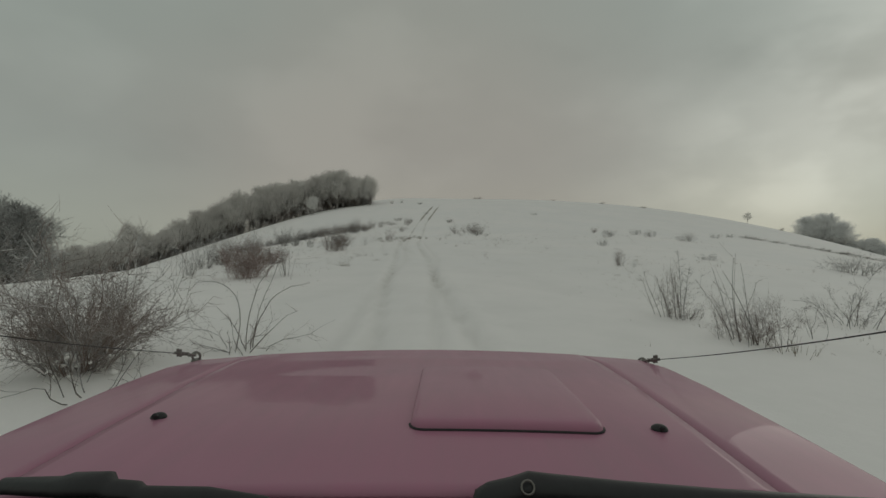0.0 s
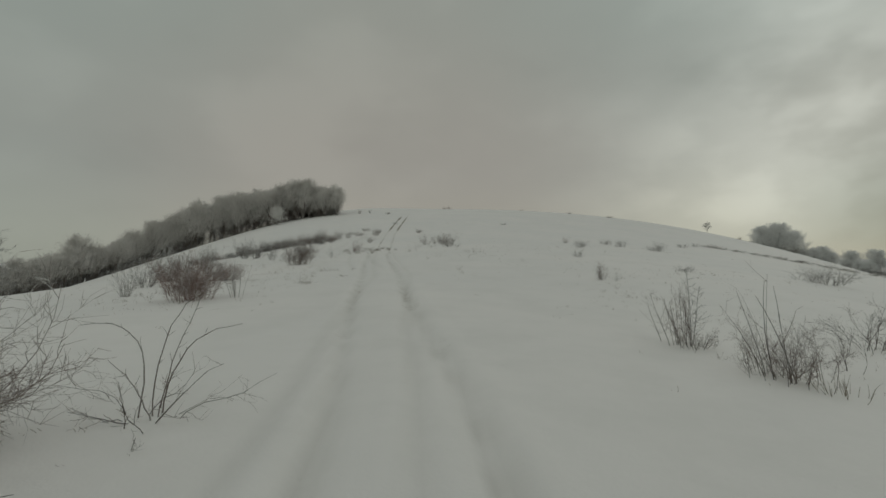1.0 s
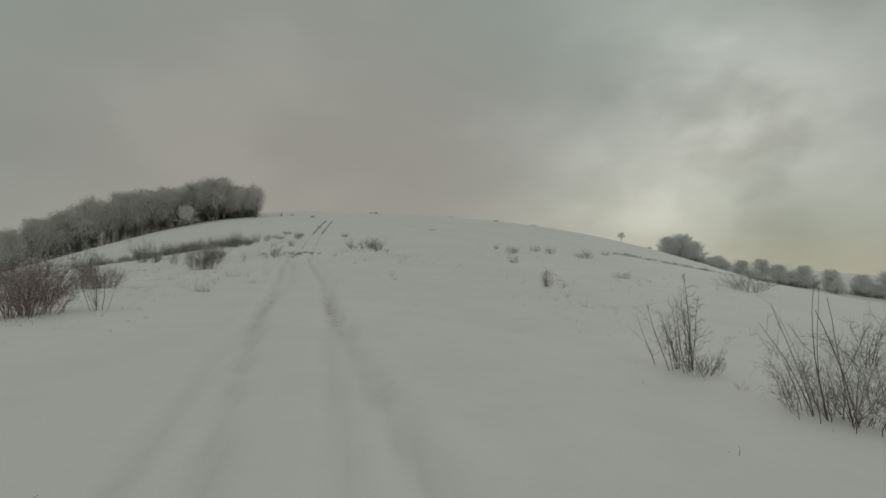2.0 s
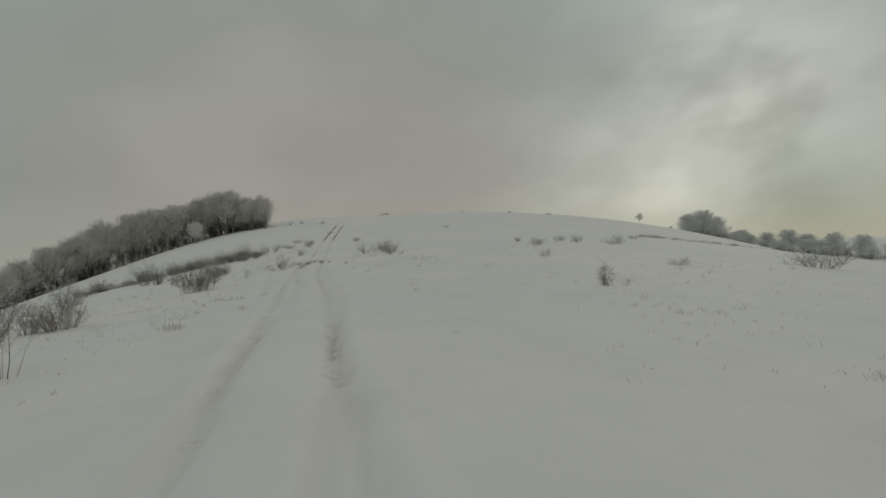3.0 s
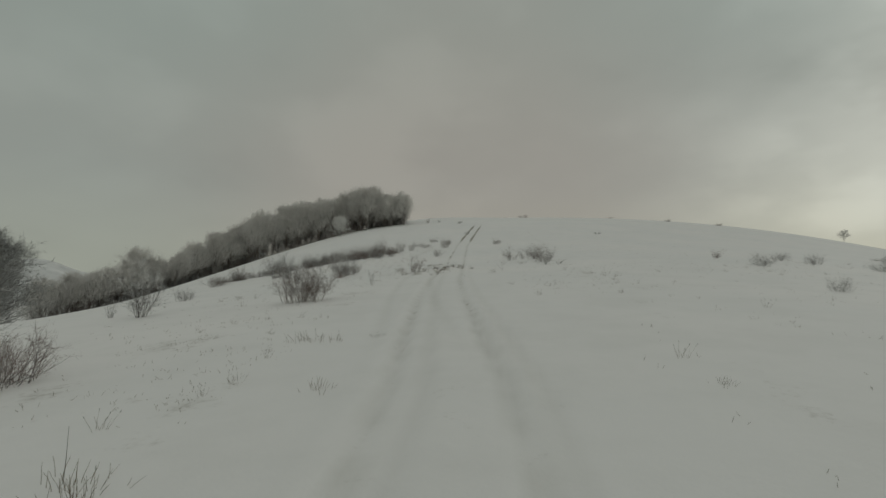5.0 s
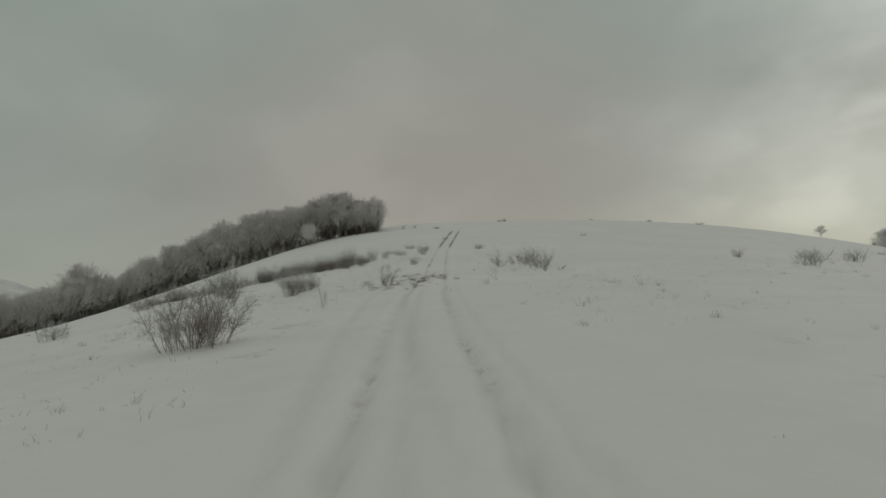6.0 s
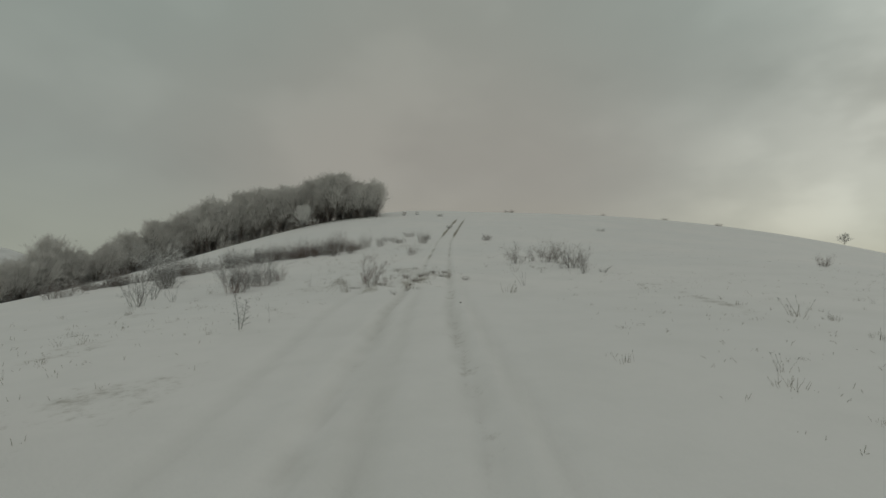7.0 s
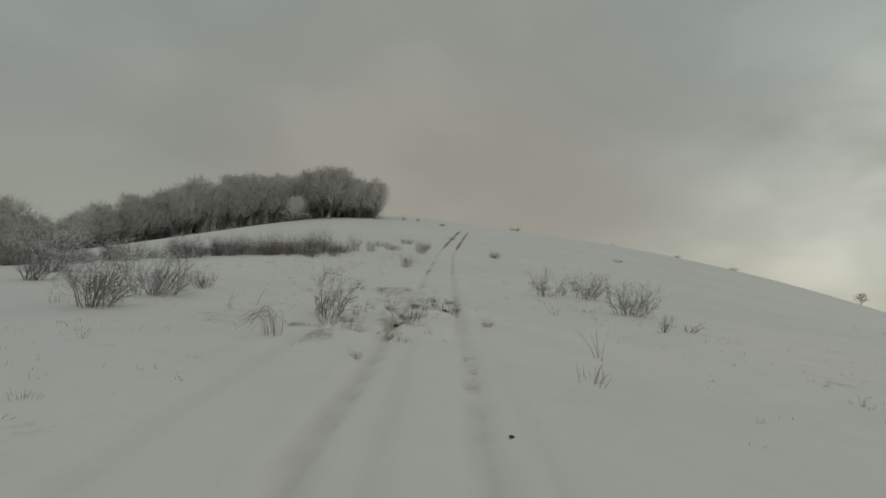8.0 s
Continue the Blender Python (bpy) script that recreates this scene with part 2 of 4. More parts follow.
def rut_marks(x, y):
    """Depth of the ruts and how bare they are."""
    d = x - track(y) + 0.06 * waves(x * 0, y, 5.0, 3)
    d2 = x - track(y) - np.interp(y, (5, 10, 20, 30, 50), (-0.55, -0.35, 0.42, 0.5, 0.42))
    d3 = x - np.interp(y, (20, 30, 38, 46), (-1.6, -3.25, -4.2, -4.5))
    third = smooth(47, 42, y) * smooth(21, 26, y)
    on = smooth(126, 112, y) * smooth(-40, -20, y)
    uneven = 0.65 + 0.5 * waves(x * 0.4, y, 6.0, 5)
    z = (-0.13 * uneven + 0.022 * waves(x, y, 0.55, 41)) * np.exp(-((np.abs(d) - 0.72) / 0.135) ** 4) + 0.04 * np.exp(-((np.abs(d) - 1.03) / 0.16) ** 2) + 0.02 * np.exp(-(d / 0.35) ** 2)
    second = smooth(50, 36, y) * smooth(-10, 3, y)
    z = z - 0.055 * np.exp(-((np.abs(d2) - 0.70) / 0.11) ** 4) * second
    z = z - 0.045 * np.exp(-((np.abs(d3) - 0.70) / 0.13) ** 4) * third
    bare = (0.36 + 0.14 * smooth(24, 34, y)) * np.exp(-((np.abs(d) - 0.72) / 0.17) ** 2) * (0.75 + 0.9 * waves(x, y, 9, 8)) + 0.15 * np.exp(-((np.abs(d2) - 0.70) / 0.2) ** 2) * second
    top = smooth(80, 88, y) * smooth(116, 110, y)
    bare = bare + 0.72 * np.exp(-((np.abs(d) - 0.72) / 0.30) ** 2) * top * (0.8 + 0.6 * waves(x, y, 4, 14))
    z = z - 0.08 * np.exp(-((np.abs(d) - 0.72) / 0.22) ** 2) * top
    packed = np.exp(-((np.abs(d) - 0.72) / 0.13) ** 4) * (0.62 + 0.5 * waves(x * 0.4, y, 7.0, 9) + 0.6 * waves(x, y, 0.9, 43)) + 0.34 * np.exp(-((np.abs(d2) - 0.70) / 0.13) ** 4) * second + 0.34 * np.exp(-((np.abs(d3) - 0.70) / 0.14) ** 4) * third
    return z * on, np.clip(bare * on, 0, 1), np.clip(packed * on, 0, 1)


# churned crossing where grass and soil come through: place, reach, bareness
CHURNED = [(-3.6, 44.0, 0.45, 1.5, 0.74), (-2.7, 46.5, 0.7, 0.8, 0.66), (-4.7, 42.1, 0.6, 0.55, 0.6), (-4.5, 50.8, 1.2, 2.0, 0.56), (-3.3, 45.4, 0.5, 0.7, 0.66), (-4.2, 43.0, 0.45, 0.6, 0.6), (-3.6, 48.4, 0.9, 1.0, 0.55),
           (-0.3, 13.0, 0.5, 2.0, 0.3), (0.2, 9.0, 0.5, 1.6, 0.3), (-1.2, 20.0, 0.5, 2.0, 0.25), (6.0, 90.0, 2.0, 14.0, 0.25), (3.6, 38.0, 1.2, 8.0, 0.2),
           (9.0, 20.5, 2.2, 1.6, 0.3), (14.0, 24.0, 3.0, 2.0, 0.28), (-16.5, 62.0, 4.5, 2.5, 0.36), (22.0, 47.0, 6.0, 3.0, 0.25), (75.0, 88.0, 16.0, 2.5, 0.6), (2.6, 53.0, 2.6, 1.6, 0.3)]


def ground_height(x, y):
    x, y = np.asarray(x, float), np.asarray(y, float)
    z = land(x, y) + 0.036 * waves(x, y, 7.5, 11) + 0.011 * waves(x, y, 2.1, 12) + 0.002 * waves(x, y, 0.75, 13)
    z = z + rut_marks(x, y)[0]
    for cx, cy, rx, ry, much in CHURNED[:7]:
        z = z + 0.19 * waves(x, y, 1.2, 21) * np.exp(-((x - cx) / rx) ** 2 - ((y - cy) / ry) ** 2)
    # the bank beside the crossing
    return z + 0.10 * np.exp(-((x + 5.2) / 1.4) ** 2 - ((y - 45.2) / 1.3) ** 2)


def gz(x, y):
    return float(ground_height(x, y))


def graded(start, end, step, lo, hi, steps):
    """Even steps from start to end, then ever wider ones out to lo and hi."""
    middle = np.arange(start, end + step / 2, step)
    up = end + (hi - end) * ((np.geomspace(1, 1 + 900, steps) - 1) / 900)[1:]
    down = start - (start - lo) * ((np.geomspace(1, 1 + 900, steps) - 1) / 900)[1:]
    return np.concatenate([down[::-1], middle, up])


def grid_mesh(name, xs, ys, height):
    gx, gy = np.meshgrid(xs, ys)
    verts = np.stack([gx, gy, height(gx, gy)], -1).reshape(-1, 3)
    w = len(xs)
    a = (np.arange(len(ys) - 1)[:, None] * w + np.arange(w - 1)).ravel()
    quads = np.stack([a, a + 1, a + 1 + w, a + w], -1)
    mesh = bpy.data.meshes.new(name)
    mesh.from_pydata(verts.tolist(), [], quads.tolist())
    mesh.polygons.foreach_set("use_smooth", np.ones(len(quads), bool))
    mesh.update()
    return mesh, verts


xs = graded(-9.0, 8.0, 0.13, -3500, 3500, 90)
ys = graded(-2.0, 58.0, 0.16, -3500, 3500, 110)
ground_mesh, gv = grid_mesh("ground", xs, ys, ground_height)
_, wear, packed = rut_marks(gv[:, 0], gv[:, 1])
ground_mesh.attributes.new("packed", "FLOAT", "POINT").data.foreach_set("value", packed.astype(np.float32))
for cx, cy, rx, ry, much in CHURNED:
    wear = np.maximum(wear, much * np.exp(-((gv[:, 0] - cx) / rx) ** 2 - ((gv[:, 1] - cy) / ry) ** 2))
# an old single track that climbs beside the way, and thin cover to the side of the ruts
old = gv[:, 0] - np.interp(gv[:, 1], (18, 32, 45, 58, 77, 107), (2.2, 3.7, 4.8, 5.8, 7.4, 7.6))
wear = np.maximum(wear, 0.52 * np.exp(-(old / 0.32) ** 2) * np.clip(0.55 + 1.1 * waves(gv[:, 0], gv[:, 1], 6, 32), 0, 1) * smooth(17, 21, gv[:, 1]) * smooth(112, 100, gv[:, 1]))
side = track(gv[:, 1]) - gv[:, 0]
wear = np.maximum(wear, 0.40 * np.clip(0.35 + 1.3 * waves(gv[:, 0], gv[:, 1], 4.5, 33), 0, 1) * smooth(1.6, 3.0, side) * smooth(9.0, 5.0, side) * smooth(10, 16, gv[:, 1]) * smooth(90, 70, gv[:, 1]))
# thin cover here and there all over the slope
wear = np.maximum(wear, 0.27 * np.clip(waves(gv[:, 0], gv[:, 1], 11, 31) * 1.6, 0, 1) * smooth(2.5, 5.0, np.abs(gv[:, 0] - track(gv[:, 1]))))
ground_mesh.attributes.new("wear", "FLOAT", "POINT").data.foreach_set("value", wear.astype(np.float32))
ground_mesh.materials.append(SNOW)
tagged(new("ground", ground_mesh), "snow-covered grassy hillside with shallow wheel ruts running uphill", "ground", kind="structure")


def far_ridge():
    """A snowy range behind the woods, some kilometres off."""
    az = np.linspace(radians(-88), radians(-26), 90)
    verts, faces = [], []
    for k, a in enumerate(az):
        h = 85 + 34 * math.sin(7 * a + 1) + 20 * math.sin(19 * a) + 12 * math.sin(47 * a + 2) + 48 * math.exp(-((a + 0.78) / 0.05) ** 2)
        for r, z in ((2300, -30), (2500, 0.45 * h), (2700, h), (2900, 0.3 * h)):
            verts.append((r * math.sin(a), r * math.cos(a), z))
        if k:
            for j in range(3):
                i = 4 * (k - 1) + j
                faces.append((i, i + 1, i + 5, i + 4))
    mesh = bpy.data.meshes.new("backdrop")
    mesh.from_pydata(verts, [], faces)
    for p in mesh.polygons:
        p.use_smooth = True
    mesh.materials.append(FAR_HILL)
    tagged(new("backdrop", mesh), "distant snow-covered mountain range under low cloud", "mountain", kind="structure")


far_ridge()


# ---- plants ----
class Sticks:
    """Gathers tapered three-sided sticks into one mesh."""

    def __init__(self):
        self.v, self.f = [], []

    def stick(self, pts, r0, r1):
        n, start = len(pts), len(self.v)
        for k, p in enumerate(pts):
            way = (pts[min(k + 1, n - 1)] - pts[max(k - 1, 0)]).normalized()
            side = way.orthogonal().normalized()
            other = way.cross(side)
            r = r0 + (r1 - r0) * k / (n - 1)
            for a in (0, 2.094, 4.189):
                self.v.append(p + side * (math.cos(a) * r) + other * (math.sin(a) * r))
        for k in range(n - 1):
            for a in range(3):
                b = start + 3 * k
                self.f.append((b + a, b + (a + 1) % 3, b + 3 + (a + 1) % 3, b + 3 + a))
        e = start + 3 * (n - 1)
        self.f.append((e, e + 1, e + 2))

    def blade(self, a, b, w, side):
        s = len(self.v)
        self.v += [a - side * w, a + side * w, b]
        self.f.append((s, s + 1, s + 2))

    def mesh(self, name, mat):
        me = bpy.data.meshes.new(name)
        me.from_pydata([tuple(p) for p in self.v], [], self.f)
        me.materials.append(mat)
        me.update()
        return me


def part(name, mesh, parent, label="", mat=None):
    """Links a mesh, or a bmesh with a material, as one part under a thing or part."""
    if isinstance(mesh, bmesh.types.BMesh):
        bm, mesh = mesh, bpy.data.meshes.new(name)
        bmesh.ops.recalc_face_normals(bm, faces=bm.faces)
        bm.to_mesh(mesh)
        bm.free()
    if mat:
        mesh.materials.append(mat)
    ob = new(name, mesh)
    ob.parent = parent
    return tagged(ob, label)


def bend(rng, start, way, length, n, wander, lift=0.0):
    """A wandering line of n steps."""
    pts, way = [start], way.normalized()
    for _ in range(n):
        way = (way + Vector((rng.gauss(0, wander), rng.gauss(0, wander), rng.gauss(0, wander) + lift))).normalized()
        pts.append(pts[-1] + way * (length / n))
    return pts


def off_axis(rng, way, angle):
    side = way.orthogonal().normalized()
    side = Matrix.Rotation(rng.uniform(0, 6.283), 3, way) @ side
    return (way * math.cos(angle) + side * math.sin(angle)).normalized()


def shrub(name, seed, high, across, stems, twigs, label, mat=TWIG, thick=0.009, lean=0.9, lift=0.05, wander=0.17, sub=4, arch=0.0, category="bush", stem_mat=BARK, base=0.16, single=False, toward=(0, 0)):
    """A leafless bush: many stems from a narrow foot, side shoots, fine twigs. single: each stem is a part with its own twigs."""
    rng = random.Random(seed)
    foot = new(name)
    tagged(foot, label, category)
    wood, fine, tips = Sticks(), Sticks(), Sticks()
    frosty = 0.75 if mat is RIME else 0.3 if mat is HEDGE_TWIG else 0.0
    reach = math.atan2(across / 2, high * 0.75)
    for s in range(stems):
        if single:
            wood, fine = Sticks(), Sticks()
        a = rng.uniform(0, 6.283)
        out = rng.random() ** 0.6
        tilt = reach * out * lean
        way = Vector((math.cos(a) * math.sin(tilt), math.sin(a) * math.sin(tilt), math.cos(tilt))) + Vector((toward[0], toward[1], 0)) * rng.uniform(0.3, 1.3)
        start = Vector((math.cos(a), math.sin(a), 0)) * (base * across * rng.random()) + Vector((0, 0, -0.06))
        length = high * (rng.uniform(0.8, 1.05) if twigs <= 4 else rng.choice((rng.uniform(0.35, 0.75), rng.uniform(0.65, 1.02)))) / max(math.cos(tilt), 0.6)
        line = bend(rng, start, way, length, 6, wander, lift - arch * out)
        squash = min(1.0, high * rng.uniform(0.92, 1.08) / max(high * 0.5, max(p.z for p in line)))
        line = [Vector((p.x, p.y, p.z * squash)) for p in line]
        r = thick * rng.uniform(0.5, 1.15)
        wood.stick(line, r, r * 0.3)
        for _ in range(twigs):
            k = rng.randint(1, 5)
            here = line[k].lerp(line[k + 1], rng.random())
            shoot_way = off_axis(rng, (line[k + 1] - line[k]).normalized(), rng.uniform(0.35, 1.15))
            long = rng.uniform(0.16, 0.46) * (1.1 - 0.09 * k)
            shoot = bend(rng, here, shoot_way, length * long, 4 if single else 2, wander * 1.3, 0.06)
            fine.stick(shoot, r * 0.40, r * 0.2)
            for _ in range(sub):
                q = shoot[rng.randint(1, len(shoot) - 1)]
                w2 = off_axis(rng, shoot_way, rng.uniform(0.4, 1.1))
                long = length * rng.uniform(0.06, 0.17)
                if q.z > high * 0.5 and rng.random() < frosty:
                    tips.blade(q, q + w2 * long, r * 0.42, off_axis(rng, w2, 1.571))
                elif single:
                    fine.stick(bend(rng, q, w2, long, 2, 0.2, 0.03), r * 0.28, r * 0.13)
                else:
                    fine.blade(q, q + w2 * long, r * 0.32, off_axis(rng, w2, 1.571))
        if single:
            stem = part("stem", wood.mesh("stem", stem_mat), foot)
            if fine.v:
                tagged(part("fine_growth", fine.mesh("fine_growth", mat), stem, "frosted fine twigs"), kind="stuff")
    if not single:
        tagged(part("brushwood", wood.mesh("brushwood", stem_mat), foot, "dark bare stems"), kind="stuff")
        if fine.v:
            tagged(part("fine_growth", fine.mesh("fine_growth", mat), foot, "frosted fine twigs"), kind="stuff")
    if tips.v:
        tagged(part("rimed_growth", tips.mesh("rimed_growth", PALE_RIME), foot, "twig tips white with rime"), kind="stuff")
    return foot


def clumps(parent, seed, across, count, size):
    """Lumps of snow caught at the foot of a bush."""
    rng = random.Random(seed)
    bm = bmesh.new()
    for _ in range(count * 3):
        a, r = rng.uniform(0, 6.283), across * 0.32 * rng.random() ** 0.5
        s = size * rng.uniform(0.25, 0.75)
        m = Matrix.LocRotScale((math.cos(a) * r, math.sin(a) * r, rng.uniform(0.0, 0.22)), Euler((rng.random(), rng.random(), a)), (s * 1.1, s * 0.8, s * 0.4))
        made = bmesh.ops.create_icosphere(bm, subdivisions=1, radius=1, matrix=m)["verts"]
        for v in made:
            v.co += Vector(noise.noise_vector(v.co * 9)) * s * 0.35
    for f in bm.faces:
        f.smooth = True
    tagged(part("caught_snow", bm, parent, "snow lumps caught between the stems", SNOW), kind="stuff")


def set_down(ob, x, y, turn=0.0, size=(1, 1, 1), sink=0.0):
    ob.matrix_world = Matrix.LocRotScale((x, y, gz(x, y) - sink), Euler((0, 0, turn)), size)
    return ob


def tuft(name, seed, high, across, blades, label, mat=STRAW, thick=0.0035, droop=0.16, category="grass tuft", heads=0):
    """Dry stalks that lean apart, some with seed heads."""
    rng = random.Random(seed)
    foot = new(name)
    tagged(foot, label, category)
    s, h = Sticks(), Sticks()
    for _ in range(blades):
        a, o = rng.uniform(0, 6.283), rng.random()
        start = Vector((math.cos(a), math.sin(a), 0)) * across * 0.5 * o + Vector((0, 0, -0.03))
        way = Vector((math.cos(a) * 0.5 * o, math.sin(a) * 0.5 * o, 1))
        line = bend(rng, start, way, high * rng.uniform(0.5, 1.1), 4, 0.10, -droop * rng.random())
        s.stick(line, thick, thick * 0.4)
        if heads and rng.random() < heads:
            d = (line[-1] - line[-2]).normalized()
            h.stick([line[-1], line[-1] + d * 0.02, line[-1] + d * 0.045], thick * 2.2, thick * 1.2)
    tagged(part("dry_growth", s.mesh("dry_growth", mat), foot), kind="stuff")
    if h.v:
        tagged(part("seed_growth", h.mesh("seed_growth", BARK), foot, "dark seed heads"), kind="stuff")
    return foot


def sapling(x, y, seed, high):
    """A young tree: two straight stems with short level side twigs."""
    rng = random.Random(seed)
    foot = tagged(new("sapling"), "slender bare sapling with short frosted side twigs", "sapling")
    for k, (lean, tall) in enumerate(((0.0, 1.0), (0.16, 0.78))):
        wood, fine = Sticks(), Sticks()
        line = bend(rng, Vector((0.03 * k, 0, -0.05)), Vector((lean, 0, 1)), high * tall, 8, 0.03, 0.05)
        wood.stick(line, 0.009 * tall, 0.003)
        for n in range(18):
            u = 1.5 + 6.3 * n / 18
            i = int(u)
            here = line[i].lerp(line[i + 1], u - i)
            a = n * 2.4 + rng.uniform(-0.5, 0.5)
            way = Vector((math.cos(a), math.sin(a), rng.uniform(0.2, 0.9)))
            shoot = bend(rng, here, way, high * rng.uniform(0.14, 0.30) * (1.15 - u / 9), 4, 0.12, 0.06)
            fine.stick(shoot, 0.004, 0.0018)
            for _ in range(3):
                fine.stick(bend(rng, shoot[rng.randint(1, 3)], off_axis(rng, way.normalized(), 0.8), high * rng.uniform(0.04, 0.09), 2, 0.2, 0.05), 0.0026, 0.0014)
        stem = part("stem", wood.mesh("stem", BARK), foot)
        tagged(part("fine_growth", fine.mesh("fine_growth", RIME), stem, "frosted fine twigs"), kind="stuff")
    return set_down(foot, x, y, 0.4)


# the bushes that the way passes close by
def bush(x, y, turn, seed, high, across, stems, twigs, label, mat=TWIG, thick=0.009, lean=0.9, snow=0, **more):
    ob = shrub(more.pop("name", "bush"), seed, high, across, stems, twigs, label, mat, thick, lean, **more)
    if snow:
        clumps(ob, seed + 500, across * 0.8, snow, 0.024 * across + 0.01)
    return set_down(ob, x, y, turn)



def arching_canes(x, y, seed, label, lines, thick=0.0085, mat=TWIG, category="bramble", spread=0.12):
    """Long canes from one foot; each bows by a middle and a tip given against its start."""
    rng = random.Random(seed)
    foot = tagged(new("bramble"), label, category)
    for mx, my, mz, tx, ty, tz in lines:
        start = Vector((rng.uniform(-spread, spread), rng.uniform(-spread, spread), -0.05))
        mid, tip = start + Vector((mx, my, mz)), start + Vector((tx, ty, tz))
        line = []
        for k in range(11):
            u = k / 10
            line.append(start * (1 - u) ** 2 + mid * (2 * u * (1 - u)) + tip * u * u + Vector((rng.gauss(0, 0.006), rng.gauss(0, 0.006), rng.gauss(0, 0.006))))
        wood, fine = Sticks(), Sticks()
        wood.stick(line, thick * rng.uniform(0.8, 1.1), thick * 0.3)
        for _ in range(5):
            k = rng.randint(3, 9)
            fine.stick(bend(rng, line[k], off_axis(rng, (line[k + 1] - line[k]).normalized(), rng.uniform(0.5, 1.0)), rng.uniform(0.04, 0.16), 3, 0.15), thick * 0.35, thick * 0.15)
        stem = part("stem", wood.mesh("stem", mat), foot)
        tagged(part("fine_growth", fine.mesh("fine_growth", mat), stem), kind="stuff")
    return set_down(foot, x, y)


bush(-3.92, 5.1, 0.4, 1, 1.35, 2.3, 96, 14, "large bare brown bush, frosted, with snow at its foot", HEDGE_TWIG, 0.0078, 0.95, 18, lift=0.02, wander=0.22, sub=6, base=0.12, single=True, stem_mat=HEDGE_TWIG)
bush(-3.62, 5.25, 0.0, 102, 1.42, 0.4, 1, 0, "tall single bare shoot rising out of a bush", TWIG, 0.010, 0.3, wander=0.05, sub=0, arch=0.0, lift=0.0, single=True, toward=(-0.12, 0))
bush(-2.55, 5.95, 1.0, 3, 0.80, 1.9, 20, 5, "sprawling bare bramble with crossing canes on snow", HEDGE_TWIG, 0.0075, 1.35, wander=0.22, sub=2, arch=0.24, name="bramble", category="bramble", single=True)
arching_canes(-2.56, 6.05, 33, "tall arching bare canes rising from snow", ((0.0, 0.0, 1.0, 0.50, -0.15, 1.20), (0.10, -0.05, 0.88, 0.80, -0.2, 0.90), (0.05, 0.1, 0.7, 0.30, 0.3, 1.25), (0.2, 0.05, 1.05, -0.60, 0.1, 0.90), (-0.1, 0, 0.4, -0.35, -0.1, 0.62)))
bush(-3.2, 4.3, 1.9, 44, 0.7, 1.3, 9, 4, "low bare canes bowed over snow", TWIG, 0.008, 1.3, wander=0.14, sub=1, arch=0.12, name="bramble", category="bramble", single=True)
bush(4.46, 9.2, 0.0, 4, 1.18, 0.7, 16, 6, "slender bare bush of upright stems leaning to one side", HEDGE_TWIG, 0.0075, 0.3, 6, lift=0.03, wander=0.08, sub=3, base=0.42, single=True, stem_mat=TWIG, toward=(-0.24, 0))
sapling(4.74, 9.3, 135, 1.38)
bush(4.66, 9.1, 0.6, 61, 0.5, 0.8, 26, 8, "low twiggy growth dusted with snow", HEDGE_TWIG, 0.005, 0.9, 5, wander=0.2, sub=4, base=0.35, single=True)
bush(4.96, 7.42, 0.0, 6, 0.82, 1.2, 50, 12, "dense reedy bush of upright stems dusted with snow", HEDGE_TWIG, 0.0052, 0.4, 12, wander=0.19, sub=6, base=0.46, single=True, stem_mat=TWIG, toward=(-0.05, 0))
bush(4.80, 7.40, 0.0, 8, 1.5, 0.6, 7, 1, "long leaning canes standing among bare twigs", TWIG, 0.0085, 0.3, lift=0.0, wander=0.05, sub=1, arch=0.07, name="bramble", category="bramble", single=True, base=0.35, toward=(-0.36, 0))
bush(6.3, 8.0, 0.0, 9, 0.70, 0.5, 6, 3, "thin bare saplings standing in snow", TWIG, 0.005, 0.5, single=True, base=0.5)
bush(8.5, 9.7, 0.0, 10, 1.05, 1.5, 18, 9, "loose bare bush with bowed branches", TWIG, 0.008, 0.85, lift=0.0, wander=0.17, sub=4, arch=0.08, single=True, base=0.4)
set_down(tuft("grass_tuft", 11, 0.28, 0.6, 26, "low tuft of bent dry grass in snow"), 5.15, 6.85)
bush(-6.0, 14.3, 0.3, 12, 1.22, 1.6, 110, 14, "dense rounded bush of reddish bare twigs", RED_TWIG, 0.0062, 0.72, wander=0.15, sub=6, base=0.34, stem_mat=RED_TWIG)
bush(-8.8, 16.2, 0.0, 13, 0.9, 0.9, 24, 9, "small frosted bush on the slope", RIME, 0.006, 0.85)
bush(-7.25, 17.4, 0.5, 62, 0.85, 1.0, 20, 6, "loose frosted bush with leaning stems", RIME, 0.007, 0.8, sub=4, base=0.3)
bush(-7.7, 18.6, 0.2, 63, 0.62, 0.7, 26, 8, "small brown bush in snow", HEDGE_TWIG, 0.006, 0.9, 3, base=0.3)
bush(-4.9, 14.6, 0.0, 14, 1.1, 0.9, 12, 2, "cluster of upright bare stalks in snow", TWIG, 0.007, 0.6, lift=0.03, wander=0.06, sub=1, arch=0.03, name="reed_stalks", category="stalks", single=True)
bush(-6.9, 29.85, 0.9, 15, 1.32, 1.75, 84, 13, "broad bare bush of brown upright stems, frosted", HEDGE_TWIG, 0.0078, 0.8, 8, wander=0.15, sub=5, base=0.38, single=True, stem_mat=HEDGE_TWIG)
bush(-10.5, 22.2, 1.0, 17, 1.3, 1.9, 60, 13, "frosted bare bush at the edge of the slope", RIME, 0.0075, 1.0, sub=5)
